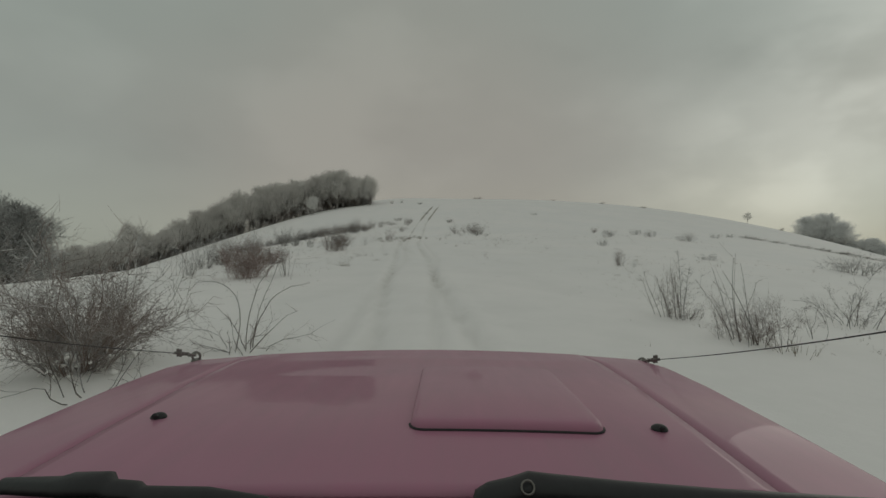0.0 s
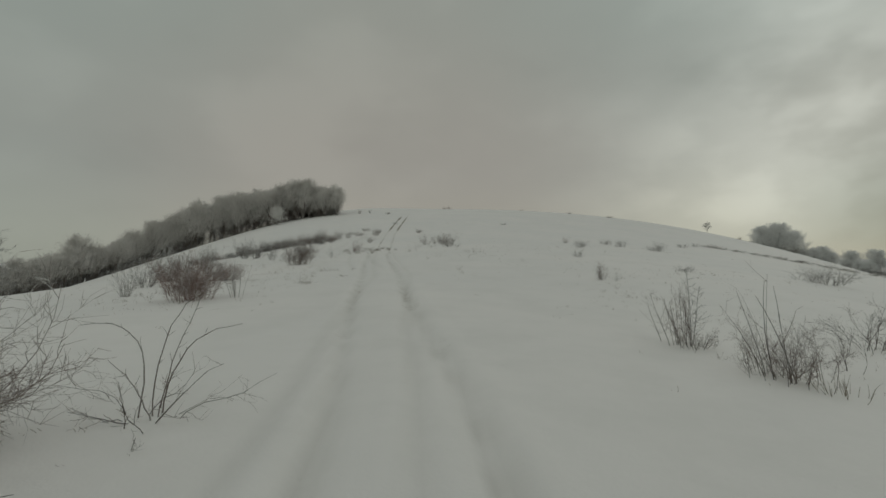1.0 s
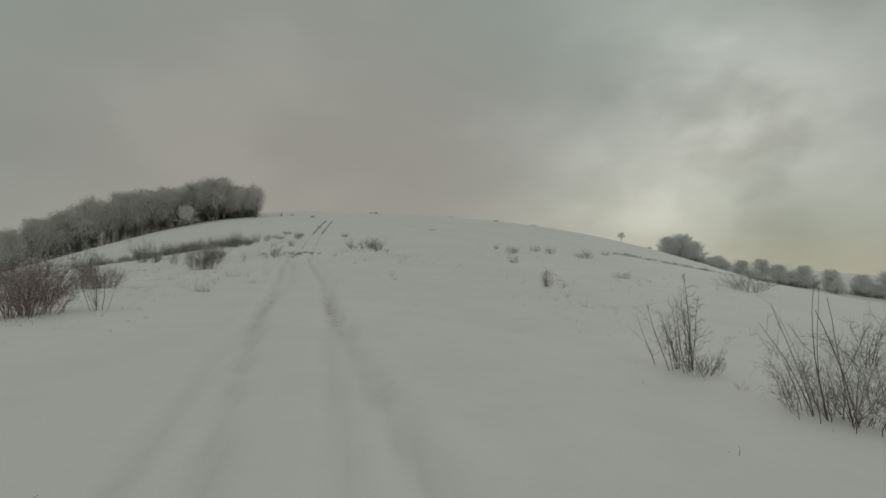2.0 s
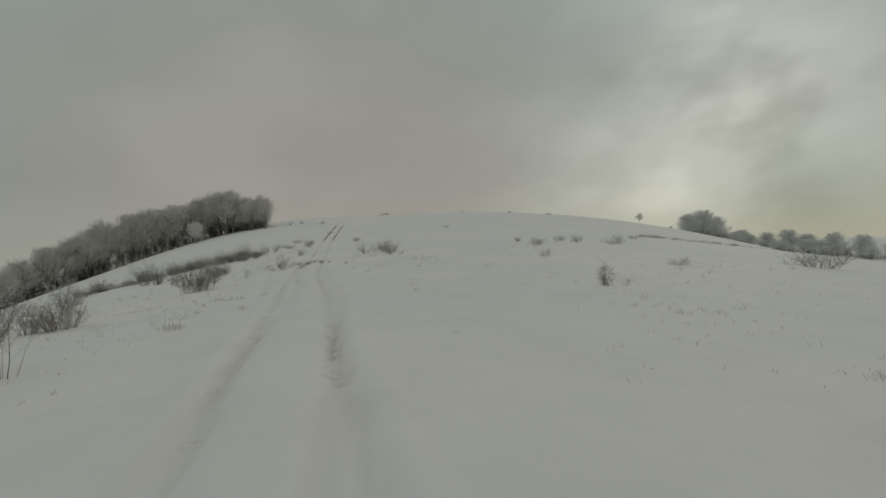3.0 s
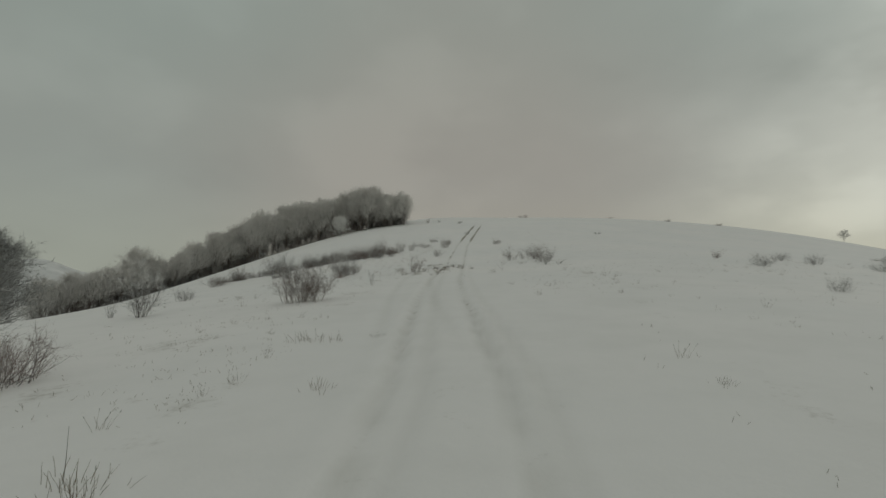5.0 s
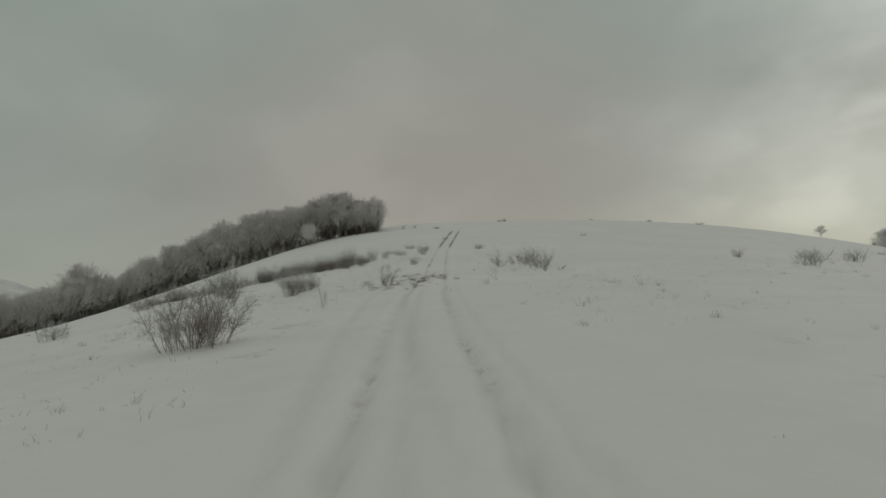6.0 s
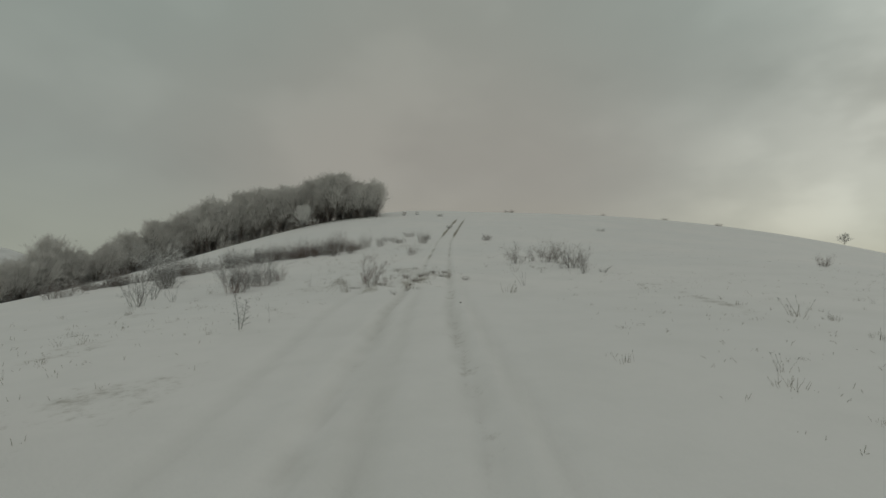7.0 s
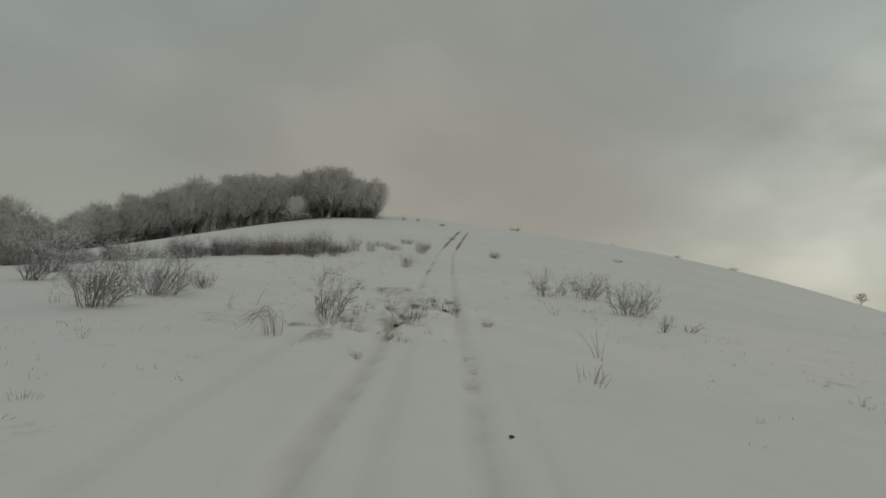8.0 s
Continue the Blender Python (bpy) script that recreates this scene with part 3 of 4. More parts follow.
bush(-8.95, 20.7, 2.1, 64, 1.6, 1.7, 26, 13, "tall rime-grey bush with dark stems", RIME, 0.0085, 0.9, 6, lift=0.06, sub=6, base=0.14)
bush(-7.95, 20.4, 0.8, 65, 0.95, 0.8, 30, 10, "upright frosted bush beside a brown one", RIME, 0.0065, 0.7, sub=5, base=0.3)
bush(-9.9, 19.3, 0.4, 66, 1.1, 1.4, 40, 10, "low rime-grey bush at the slope's edge", RIME, 0.0065, 0.95, sub=5, base=0.3)
bush(-7.45, 20.5, 0.3, 18, 0.80, 1.45, 70, 12, "low spreading bush of reddish twigs", RED_TWIG, 0.006, 0.95, sub=5, base=0.32)
bush(-11.6, 28.5, 2.0, 19, 1.75, 1.1, 22, 12, "rime-white young bush with upright branches", RIME, 0.009, 0.7, sub=6)
bush(-12.9, 28.9, 0.0, 20, 0.7, 0.6, 12, 7, "small twig bush with rime", RIME, 0.006, 0.8)
bush(-5.12, 44.0, 0.5, 21, 1.25, 1.1, 12, 14, "upright reddish bush with bare side shoots", RED_TWIG, 0.0115, 0.75, wander=0.17, sub=5, single=True, base=0.26)
bush(-9.8, 43.3, 0.2, 22, 1.42, 1.25, 48, 13, "frosted bush with reddish heart and snow at its foot", RIME, 0.0075, 0.85, 6, stem_mat=RED_TWIG, sub=6, base=0.26)
bush(-10.1, 45.7, 1.4, 23, 1.25, 1.8, 66, 12, "rounded frosted bush with brown heart", RIME, 0.007, 0.95, 4, stem_mat=RED_TWIG, sub=6, base=0.28)
bush(-15.1, 47.6, 2.2, 24, 1.7, 1.7, 44, 12, "frosted bush beside the woods", RIME, 0.008, 0.95, sub=6)
bush(-17.3, 50.8, 0.1, 25, 2.3, 2.1, 44, 13, "tall rime-covered bush in front of the woods", RIME, 0.010, 0.9, sub=6)
bush(-11.55, 40.75, 0.8, 26, 1.4, 1.0, 14, 10, "open rimed bush of few upright stems", RIME, 0.008, 0.75, sub=5, base=0.25)
bush(-12.4, 42.7, 0.3, 67, 1.05, 0.7, 8, 9, "thin rimed sapling cluster", RIME, 0.007, 0.7, sub=4)
bush(-10.9, 41.4, 0.3, 68, 0.6, 0.5, 6, 6, "small thin rimed bush", RIME, 0.006, 0.8, sub=3)
bush(1.55, 53.9, 0.4, 27, 1.2, 1.25, 20, 14, "bare bush with a fan of fine shoots", HEDGE_TWIG, 0.008, 0.95, sub=6, base=0.3)
bush(2.6, 55.3, 0.0, 28, 0.85, 0.7, 16, 8, "small bare bush on snow", HEDGE_TWIG, 0.007, 0.85, sub=6, base=0.3)
bush(3.5, 54.8, 1.9, 29, 1.3, 1.7, 34, 14, "dark bare bush with a snow-bent side", HEDGE_TWIG, 0.008, 1.0, sub=6, base=0.3)
bush(3.68, 50.05, 2.7, 30, 1.2, 1.7, 34, 14, "open bare bush with curved outer branches", HEDGE_TWIG, 0.008, 1.05, sub=6, base=0.3)
bush(3.4, 46.7, 0.0, 31, 0.7, 0.55, 12, 7, "thin upright twigs in snow", TWIG, 0.0065, 0.65)
bush(4.42, 47.35, 0.0, 32, 0.42, 0.85, 10, 6, "low bare branch lying on snow", TWIG, 0.008, 1.3)
bush(0.35, 42.3, 0.0, 34, 0.62, 0.6, 4, 0, "a few long bent stalks in snow", TWIG, 0.006, 0.8, lift=0.0, wander=0.05, sub=0, arch=0.16, name="reed_stalks", category="stalks", single=True)
sapling(-5.98, 35.7, 35, 0.8)
bush(-5.65, 36.3, 0.0, 36, 0.46, 0.1, 1, 0, "single thin upright stalk in snow", TWIG, 0.004, 0.3, lift=0.0, wander=0.04, sub=0, name="reed_stalks", category="stalks", single=True)
bush(-4.0, 18.0, 0.0, 69, 0.55, 0.1, 1, 0, "single leaning stalk in snow", TWIG, 0.005, 0.3, lift=0.0, wander=0.04, sub=0, name="reed_stalks", category="stalks", single=True, toward=(0.12, 0))
bush(7.25, 18.95, 0.0, 37, 0.78, 0.6, 16, 10, "open thorny bush with few upright stems", HEDGE_TWIG, 0.0065, 0.7, single=True, sub=5, base=0.25)
bush(7.7, 18.8, 0.7, 38, 0.5, 0.55, 14, 8, "small pale bush on snow", HAZED_FROST, 0.005, 0.9, stem_mat=RIME)
hump = random.Random(39)
arching_canes(-5.45, 41.8, 39, "arched dry brush bowed to the snow", [(hump.uniform(-0.25, 0.05), hump.uniform(-0.1, 0.1), hump.uniform(0.6, 1.0), hump.uniform(-0.62, -0.3), hump.uniform(-0.2, 0.2), hump.uniform(0.0, 0.22)) for _ in range(26)], 0.0026, STRAW, "bush", 0.16)
for x, y, tall, lean in ((-7.4, 44.2, 0.62, 0.05), (-7.0, 44.6, 0.7, 0.35)):
    bush(x, y, 0.0, int(-x * 10), tall, 0.1, 1, 2, "single thin dry stalk in snow", TWIG, 0.007, 0.3, lift=0.0, wander=0.04, sub=1, name="reed_stalks", category="stalks", single=True, toward=(lean, 0))

# repeated low bushes: a few forms, set down again and again
FORMS = [shrub("bush", 50 + k, 1.0, w, n, 10, text, mat, 0.0078, 1.0, 0.05, 0.14, 6, base=0.32, stem_mat=TWIG) for k, (w, n, mat, text) in enumerate((
    (1.5, 36, HEDGE_TWIG, "low dark bush half buried in snow"), (1.2, 30, RIME, "low frosted bush on the snow slope"),
    (1.8, 46, HEDGE_TWIG, "spreading dark bush on the snow slope"), (1.0, 26, RED_TWIG, "small brown bush on the snow slope"), (1.8, 46, RIME, "spreading frosted bush on the snow slope")))]
# form, x, y, height, width against its own
SCATTERED = [(1, 15.5, 43.4, 1.0, 1.2), (1, 21.2, 51.0, 0.85, 1.1), (1, 21.5, 48.0, 1.0, 1.0), (4, 23.5, 44.5, 1.0, 1.0), (1, 33.0, 56.2, 0.75, 1.0), (3, 16.7, 51.2, 0.75, 0.7),
             (1, 10.6, 30.65, 0.65, 0.5), (4, 22.8, 26.0, 1.2, 1.6), (1, 14.0, 24.5, 0.5, 0.7), (0, -10.9, 71.0, 1.6, 0.9), (0, -9.6, 72.0, 1.25, 0.6), (2, -8.3, 75.2, 0.8, 1.0)]
SCATTERED += [(0, -5.7, 74.6, 1.5, 0.9), (1, -5.5, 79.0, 0.9, 1.0), (0, -5.5, 62.6, 1.0, 0.6), (0, 1.1, 78.4, 0.8, 1.1), (1, -9.9, 77.5, 0.8, 0.8), (0, -7.9, 83.0, 0.8, 1.0),
              (2, -21.0, 48.6, 1.0, 1.1), (1, -14.5, 35.0, 0.8, 0.9), (3, -10.0, 47.8, 0.7, 0.8), (1, -12.0, 64.0, 0.9, 0.9), (1, -3.4, 96.0, 0.8, 1.0)]
SCATTERED += [(0, 12.0, 152.0, 1.0, 1.2), (2, 10.6, 151.0, 0.8, 0.8), (3, 36.0, 150.0, 0.7, 1.0), (0, 51.0, 148.0, 0.8, 1.2), (2, 63.0, 145.0, 0.8, 1.2), (0, 101.0, 138.0, 1.0, 1.2),
              (3, -13.5, 122.0, 1.3, 0.8), (1, -11.0, 124.0, 1.1, 0.6), (0, -6.0, 120.0, 0.7, 1.0), (1, 40.3, 65.1, 0.8, 0.8), (1, 19.0, 96.0, 0.6, 1.0)]


def put_form(k, x, y, high, wide, turn, group):
    ob = copy_thing(FORMS[k], Matrix.LocRotScale((x, y, gz(x, y) - 0.04), Euler((0, 0, turn)), (wide, wide, high)))
    return tagged(ob, group=group)


rng = random.Random(7)
for k, x, y, high, wide in SCATTERED:
    put_form(k, x, y, high, wide, rng.uniform(0, 6.28), "bushes scattered over the slope")
# the dark line of scrub below the woods
LINE = [(-24.0, 53.0), (-20.8, 55.8), (-18.0, 60.5), (-16.0, 63.8), (-13.4, 65.9), (-11.6, 69.0)]
for k in range(84):
    u = (k + rng.random()) / 84 * (len(LINE) - 1)
    i = min(int(u), len(LINE) - 2)
    x = LINE[i][0] + (LINE[i + 1][0] - LINE[i][0]) * (u - i) + rng.gauss(0, 0.6)
    y = LINE[i][1] + (LINE[i + 1][1] - LINE[i][1]) * (u - i) + rng.gauss(0, 0.8)
    tall = (0.7 if u < 1.2 else 1.3) * rng.uniform(0.5, 1.25) * (1.35 if rng.random() < 0.15 else 1.0)
    put_form(rng.choice((0, 2, 1, 3, 4)), x, y, tall, rng.uniform(0.5, 0.95), rng.uniform(0, 6.28), "line of scrub below the woods")
# low dark growth in the churned crossing
for k in range(22):
    x, y = rng.gauss(-3.7, 0.9), rng.gauss(46.2, 2.6)
    put_form(rng.choice((0, 3)), x, y, rng.uniform(0.10, 0.28), rng.uniform(0.15, 0.32), rng.uniform(0, 6.28), "low growth in the churned crossing")
# a bank with low scrub along the far shoulder
for k in range(34):
    x = 56 + 44 * (k + rng.random()) / 34
    y = 86.5 + 0.10 * (x - 56) + rng.gauss(0, 0.5)
    put_form(rng.choice((0, 2)), x, y, rng.uniform(0.35, 0.75), rng.uniform(0.9, 1.5), rng.uniform(0, 6.28), "low scrub along the bank")
for k, ob in enumerate(FORMS):
    set_down(ob, (-12.6, -19.2, -22.4, -15.0, -17.4)[k], (67.2, 57.6, 54.6, 64.6, 59.6)[k], k, (1, 1, 1.4))


# ---- trees ----
def tree(name, seed, high, across, label, mat=WOOD_TWIG, shoots=44, low=0.1, sprays=16, heart=0.5, rise=0.0, stem_mat=RIME):
    """A leafless rimed tree: trunk, limbs, and a crown of very many fine twigs."""
    rng = random.Random(seed)
    foot = new(name)
    tagged(foot, label, "tree")
    wood, crown = Sticks(), Sticks()
    trunk = bend(rng, Vector((0, 0, -0.3)), Vector((rng.gauss(0, 0.06), rng.gauss(0, 0.06), 1)), high * 0.82, 8, 0.06, 0.06)
    wood.stick(trunk, 0.017 * high, 0.004 * high)
    for s in range(shoots):
        t = low + (0.98 - low) * (s + rng.random()) / shoots
        k = min(int(t * 8), 7)
        here = trunk[k].lerp(trunk[k + 1], t * 8 - k)
        a = s * 2.4 + rng.uniform(-0.5, 0.5)
        steep = rng.uniform(0.45, 1.25) + 0.3 * t + rise * rng.uniform(0.5, 1.5)
        way = Vector((math.cos(a), math.sin(a), steep))
        # long enough to reach the egg-shaped outline of the crown
        way.normalize()
        wide, tall = across * 0.5, high * (1 - heart)
        p = Vector((here.x / wide, here.y / wide, (here.z - high * heart) / tall))
        q = Vector((way.x / wide, way.y / wide, way.z / tall))
        inner = max(0.05, 1 - p.length_squared)
        length = (-p.dot(q) + math.sqrt(p.dot(q) ** 2 + q.length_squared * inner)) / q.length_squared * rng.uniform(0.72, 0.94)
        limb = bend(rng, here, way, length, 5, 0.13, 0.04)
        r = 0.006 * high * (1.15 - 0.7 * t)
        wood.stick(limb, r, r * 0.25)
        for _ in range(sprays):
            k = rng.choice((1, 2, 2, 3, 3, 4, 4))
            q = limb[k].lerp(limb[k + 1], rng.random())
            w1 = (off_axis(rng, (limb[k + 1] - limb[k]).normalized(), rng.uniform(0.4, 1.3)) + Vector((0, 0, 0.3))).normalized()
            l1 = max(length, 0.12 * high) * rng.uniform(0.22, 0.42)
            crown.blade(q, q + w1 * l1, 0.013, off_axis(rng, w1, 1.571))
            for _ in range(12):
                p = q + w1 * (l1 * rng.uniform(0.15, 1.0))
                w2 = (off_axis(rng, w1, rng.uniform(0.3, 1.2)) + Vector((0, 0, 0.35))).normalized()
                crown.blade(p, p + w2 * rng.uniform(0.28, 0.80) * high / 11, rng.uniform(0.011, 0.023), off_axis(rng, w2, 1.571))
    part("trunk", wood.mesh("trunk", BARK if mat is DUSK_TWIG else stem_mat), foot, "frosted trunk and limbs")
    tagged(part("crown", crown.mesh("crown", mat), foot, "rime-grey leafless crown"), kind="stuff")
    return foot


TREES = [tree("tree", 100 + k, 11.0, w, text, WOOD_TWIG, n, low, 18, 0.55, rise, TWIG) for k, (w, n, low, rise, text) in enumerate((
    (6.6, 70, 0.10, 0.9, "bare rimed woodland tree with a full crown"), (5.2, 62, 0.16, 1.3, "slim bare rimed woodland tree"), (7.8, 76, 0.14, 0.7, "broad bare rimed woodland tree"),
    (6.0, 68, 0.08, 1.1, "bare rimed woodland tree branched from low down"), (6.4, 66, 0.22, 1.2, "bare rimed tree with an open trunk"), (10.5, 110, 0.06, 0.35, "round dense rimed tree, branched to the ground")))]
TREES += [tree("tree", 106, 11.0, 10.0, "round frosted tree, haze-pale, behind the shoulder of the hill", HAZED_FROST, 120, 0.01, 18, 0.26), tree("tree", 107, 11.0, 10.5, "big dark leafless tree below the slope", DUSK_TWIG, 110, 0.05, 30)]
# front edge of the woods, from the low end to the top of the hill, with the height of the trees there
EDGE = [(-66, 79, 7.0), (-63, 90, 6.6), (-62, 100, 6.4), (-61, 109, 7.4), (-56, 115, 9.4), (-53, 118, 10.0), (-44, 124, 9.8), (-35, 127, 9.5), (-27, 126, 7.6), (-23, 123.5, 6.9), (-18.6, 122, 6.8)]


def put_tree(k, x, y, high, wide, group):
    s = high / 10.4
    m = Matrix.LocRotScale((x, y, gz(x, y)), Euler((0, 0, rng.uniform(0, 6.28))), (s * wide, s * wide, s))
    return tagged(copy_thing(TREES[k], m), group=group)


for row, back in enumerate((0, 4.5, 9.5, 15.0)):
    count = (78, 54, 28, 14)[row]
    for k in range(count):
        u = (k + rng.uniform(0.2, 0.8)) / count * (len(EDGE) - 1)
        i = min(int(u), len(EDGE) - 2)
        a, b = Vector(EDGE[i]), Vector(EDGE[i + 1])
        p = a.lerp(b, u - i)
        away = Vector((p.x * 0.75 - 6, p.y * 0.6, 0)).normalized()
        q = p + away * back + Vector((rng.gauss(0, 0.9), rng.gauss(0, 0.9), 0))
        put_tree(rng.randrange(5), q.x, q.y, p.z * rng.choice((rng.uniform(0.78, 0.96), rng.uniform(0.94, 1.10))) * (1 - 0.01 * back), rng.uniform(0.9, 1.2), "woods on the hill")
# undergrowth that closes the foot of the woods
for k in range(140):
    u = (k + rng.random()) / 140 * (len(EDGE) - 1)
    i = min(int(u), len(EDGE) - 2)
    p = Vector(EDGE[i]).lerp(Vector(EDGE[i + 1]), u - i)
    away = Vector((p.x * 0.75 - 6, p.y * 0.6, 0)).normalized()
    q = p + away * rng.uniform(0.5, 7.0)
    put_form(rng.choice((1, 1, 0)), q.x, q.y, rng.uniform(2.0, 3.6), rng.uniform(1.8, 2.8), rng.uniform(0, 6.28), "undergrowth at the foot of the woods")
# the tall crowns that stand over the upper end of the woods
for k, x, y, high, wide in ((2, -30.0, 124.2, 9.5, 1.25), (0, -28.2, 123.4, 10.0, 1.35), (2, -26.6, 124.0, 9.3, 1.15)):
    put_tree(k, x, y, high, wide, "woods on the hill")
pale = tree("tree", 140, 4.6, 4.6, "small round tree white with rime before the woods", PALE_TWIG, 60, 0.03, 20, 0.45, 0.5)
pale.matrix_world = Matrix.Translation((-33.0, 117.0, gz(-33.0, 117.0)))
# single big trees before the woods, and the lone ones on the far side of the hill
for x, y, high, wide in ((-57, 60, 13.0, 1.0), (-62, 66, 11.5, 1.0), (-66, 59, 13.0, 1.0), (-60, 54, 12.0, 1.0), (-70, 66, 11.0, 1.0)):
    put_tree(7, x, y, high, wide, "big trees below the woods")
for x, y, high, wide in ((137, 166, 10.8, 1.1), (133, 168, 8.6, 1.2), (140.5, 163, 9.2, 1.1), (146, 158, 6.0, 1.3), (149, 161, 6.6, 1.2), (154, 155, 6.4, 1.2), (159, 151, 7.6, 1.1), (163, 147, 6.4, 1.2), (168, 141, 7.4, 1.1), (173, 136, 7.2, 1.1), (179, 130, 7.0, 1.2)):
    put_tree(6, x, y, high, wide * 1.12, "trees behind the shoulder of the hill")
for k in range(26):
    x = 131 + 56 * (k + rng.random()) / 26
    y = 170 - 0.86 * (x - 131) + rng.gauss(0, 1.5)
    put_form(4, x, y, rng.uniform(2.0, 3.4), rng.uniform(1.8, 2.8), rng.uniform(0, 6.28), "frosted undergrowth behind the shoulder of the hill")
for k in range(16):
    x = 131 + 58 * (k + rng.random()) / 16
    y = 168 - 0.86 * (x - 131) + rng.gauss(0, 1.5)
    put_tree(6, x, y, rng.uniform(3.6, 5.4), rng.uniform(1.2, 1.6), "trees behind the shoulder of the hill")
lone = tree("tree", 141, 3.9, 3.4, "lone small bare tree standing on the crest", WOOD_TWIG, 26, 0.26, 12, 0.55)
lone.matrix_world = Matrix.Translation((104.5, 158.7, gz(104.5, 158.7)))
for k, ob in enumerate(TREES):
    x, y = ((-38, 133), (-56, 122), (-64, 96), (-48, 128), (-29, 131), (-31, 127), (184, 126), (-74, 60))[k]
    ob.matrix_world = Matrix.LocRotScale((x, y, gz(x, y)), Euler((0, 0, k)), (0.9, 0.9, 0.86))
    tagged(ob, group="woods on the hill" if k < 6 else "trees behind the shoulder of the hill" if k == 6 else "big trees below the woods")

# ---- grass and stalks that stand out of the snow ----
STALKS = [tuft("grass_tuft", 70 + k, h, w, n, text, heads=hd) for k, (h, w, n, hd, text) in enumerate((
    (0.30, 0.5, 16, 0.2, "sparse dry grass standing out of the snow"), (0.42, 0.35, 9, 0.5, "thin dry weed stalks with seed heads"), (0.22, 0.7, 22, 0.0, "low bent dry grass in snow")))]
TUFTS = [(0, -3.8, 22.9, 0.75), (2, -4.1, 23.0, 0.9), (0, -3.5, 22.9, 0.65), (2, -2.9, 20.2, 0.7), (1, 1.95, 21.7, 0.6), (2, 1.9, 20.5, 0.5), (2, -3.9, 17.9, 0.9), (2, -3.6, 17.7, 0.8), (0, -3.75, 17.8, 0.7),
         (1, -4.6, 19.0, 0.5), (1, -4.2, 20.0, 0.4), (1, -5.3, 18.1, 0.4), (2, -2.8, 23.2, 0.5), (2, 6.3, 14.8, 0.6)]
TUFTS += [(1, -7.5, 44.3, 0.5), (0, -10.8, 43.6, 0.8), (1, -8.1, 45.8, 0.6), (1, -5.7, 50.2, 1.0), (0, -3.6, 44.1, 1.2), (2, -3.3, 44.6, 1.4), (0, -2.65, 46.6, 1.2), (2, -2.4, 46.8, 1.2), (2, -4.4, 42.9, 1.5), (1, 0.7, 48.0, 1.0), (0, -0.3, 40.5, 1.2)]
for k, x, y, s in TUFTS:
    tagged(copy_thing(STALKS[k], Matrix.LocRotScale((x, y, gz(x, y)), Euler((0, 0, rng.uniform(0, 6.28))), (s, s, s))), group="grass tufts on the snow")
# patches of scattered stalks: centre, reach, how many
PATCHES = [(-8.0, 57, 3.0, 6, 20), (-9.5, 33, 2.5, 3.5, 14), (-7.0, 70, 2.5, 5, 14), (1.5, 66, 2.5, 6, 10), (12, 40, 4, 4, 12), (9.5, 20, 3.5, 3, 14), (14, 24, 4, 3, 14), (6.4, 14.8, 1.2, 1.4, 4), (-4.4, 21, 1.0, 2, 4), (-6.5, 24.5, 2.0, 3, 8), (-3.9, 46.5, 1.5, 3.6, 64), (2.5, 50, 2.0, 4, 20),
           (4.6, 35, 1.5, 6, 16), (20, 46, 6, 4, 22), (-9, 38, 3, 4, 16), (-8, 15, 3, 2, 16), (-14, 60, 5, 4, 24), (7.5, 9, 2.5, 2.5, 16), (2.0, 33, 2, 3, 10), (76, 88, 14, 1.8, 34)]
for cx, cy, rx, ry, many in PATCHES:
    for _ in range(many):
        x, y, s = rng.gauss(cx, rx * 0.6), rng.gauss(cy, ry * 0.6), rng.uniform(0.2, 0.6) * (3.0 if cx > 60 else 1.0)
        if abs(x - float(track(y))) < 1.15 and abs(y - 46) > 5:
            continue
        tagged(copy_thing(STALKS[rng.randrange(3)], Matrix.LocRotScale((x, y, gz(x, y)), Euler((0, 0, rng.uniform(0, 6.28))), (s, s, s))), group="grass tufts on the snow")
for k, ob in enumerate(STALKS):
    set_down(ob, (-3.2, 4.6, -4.8)[k], (48.0, 36.0, 43.2)[k], k)


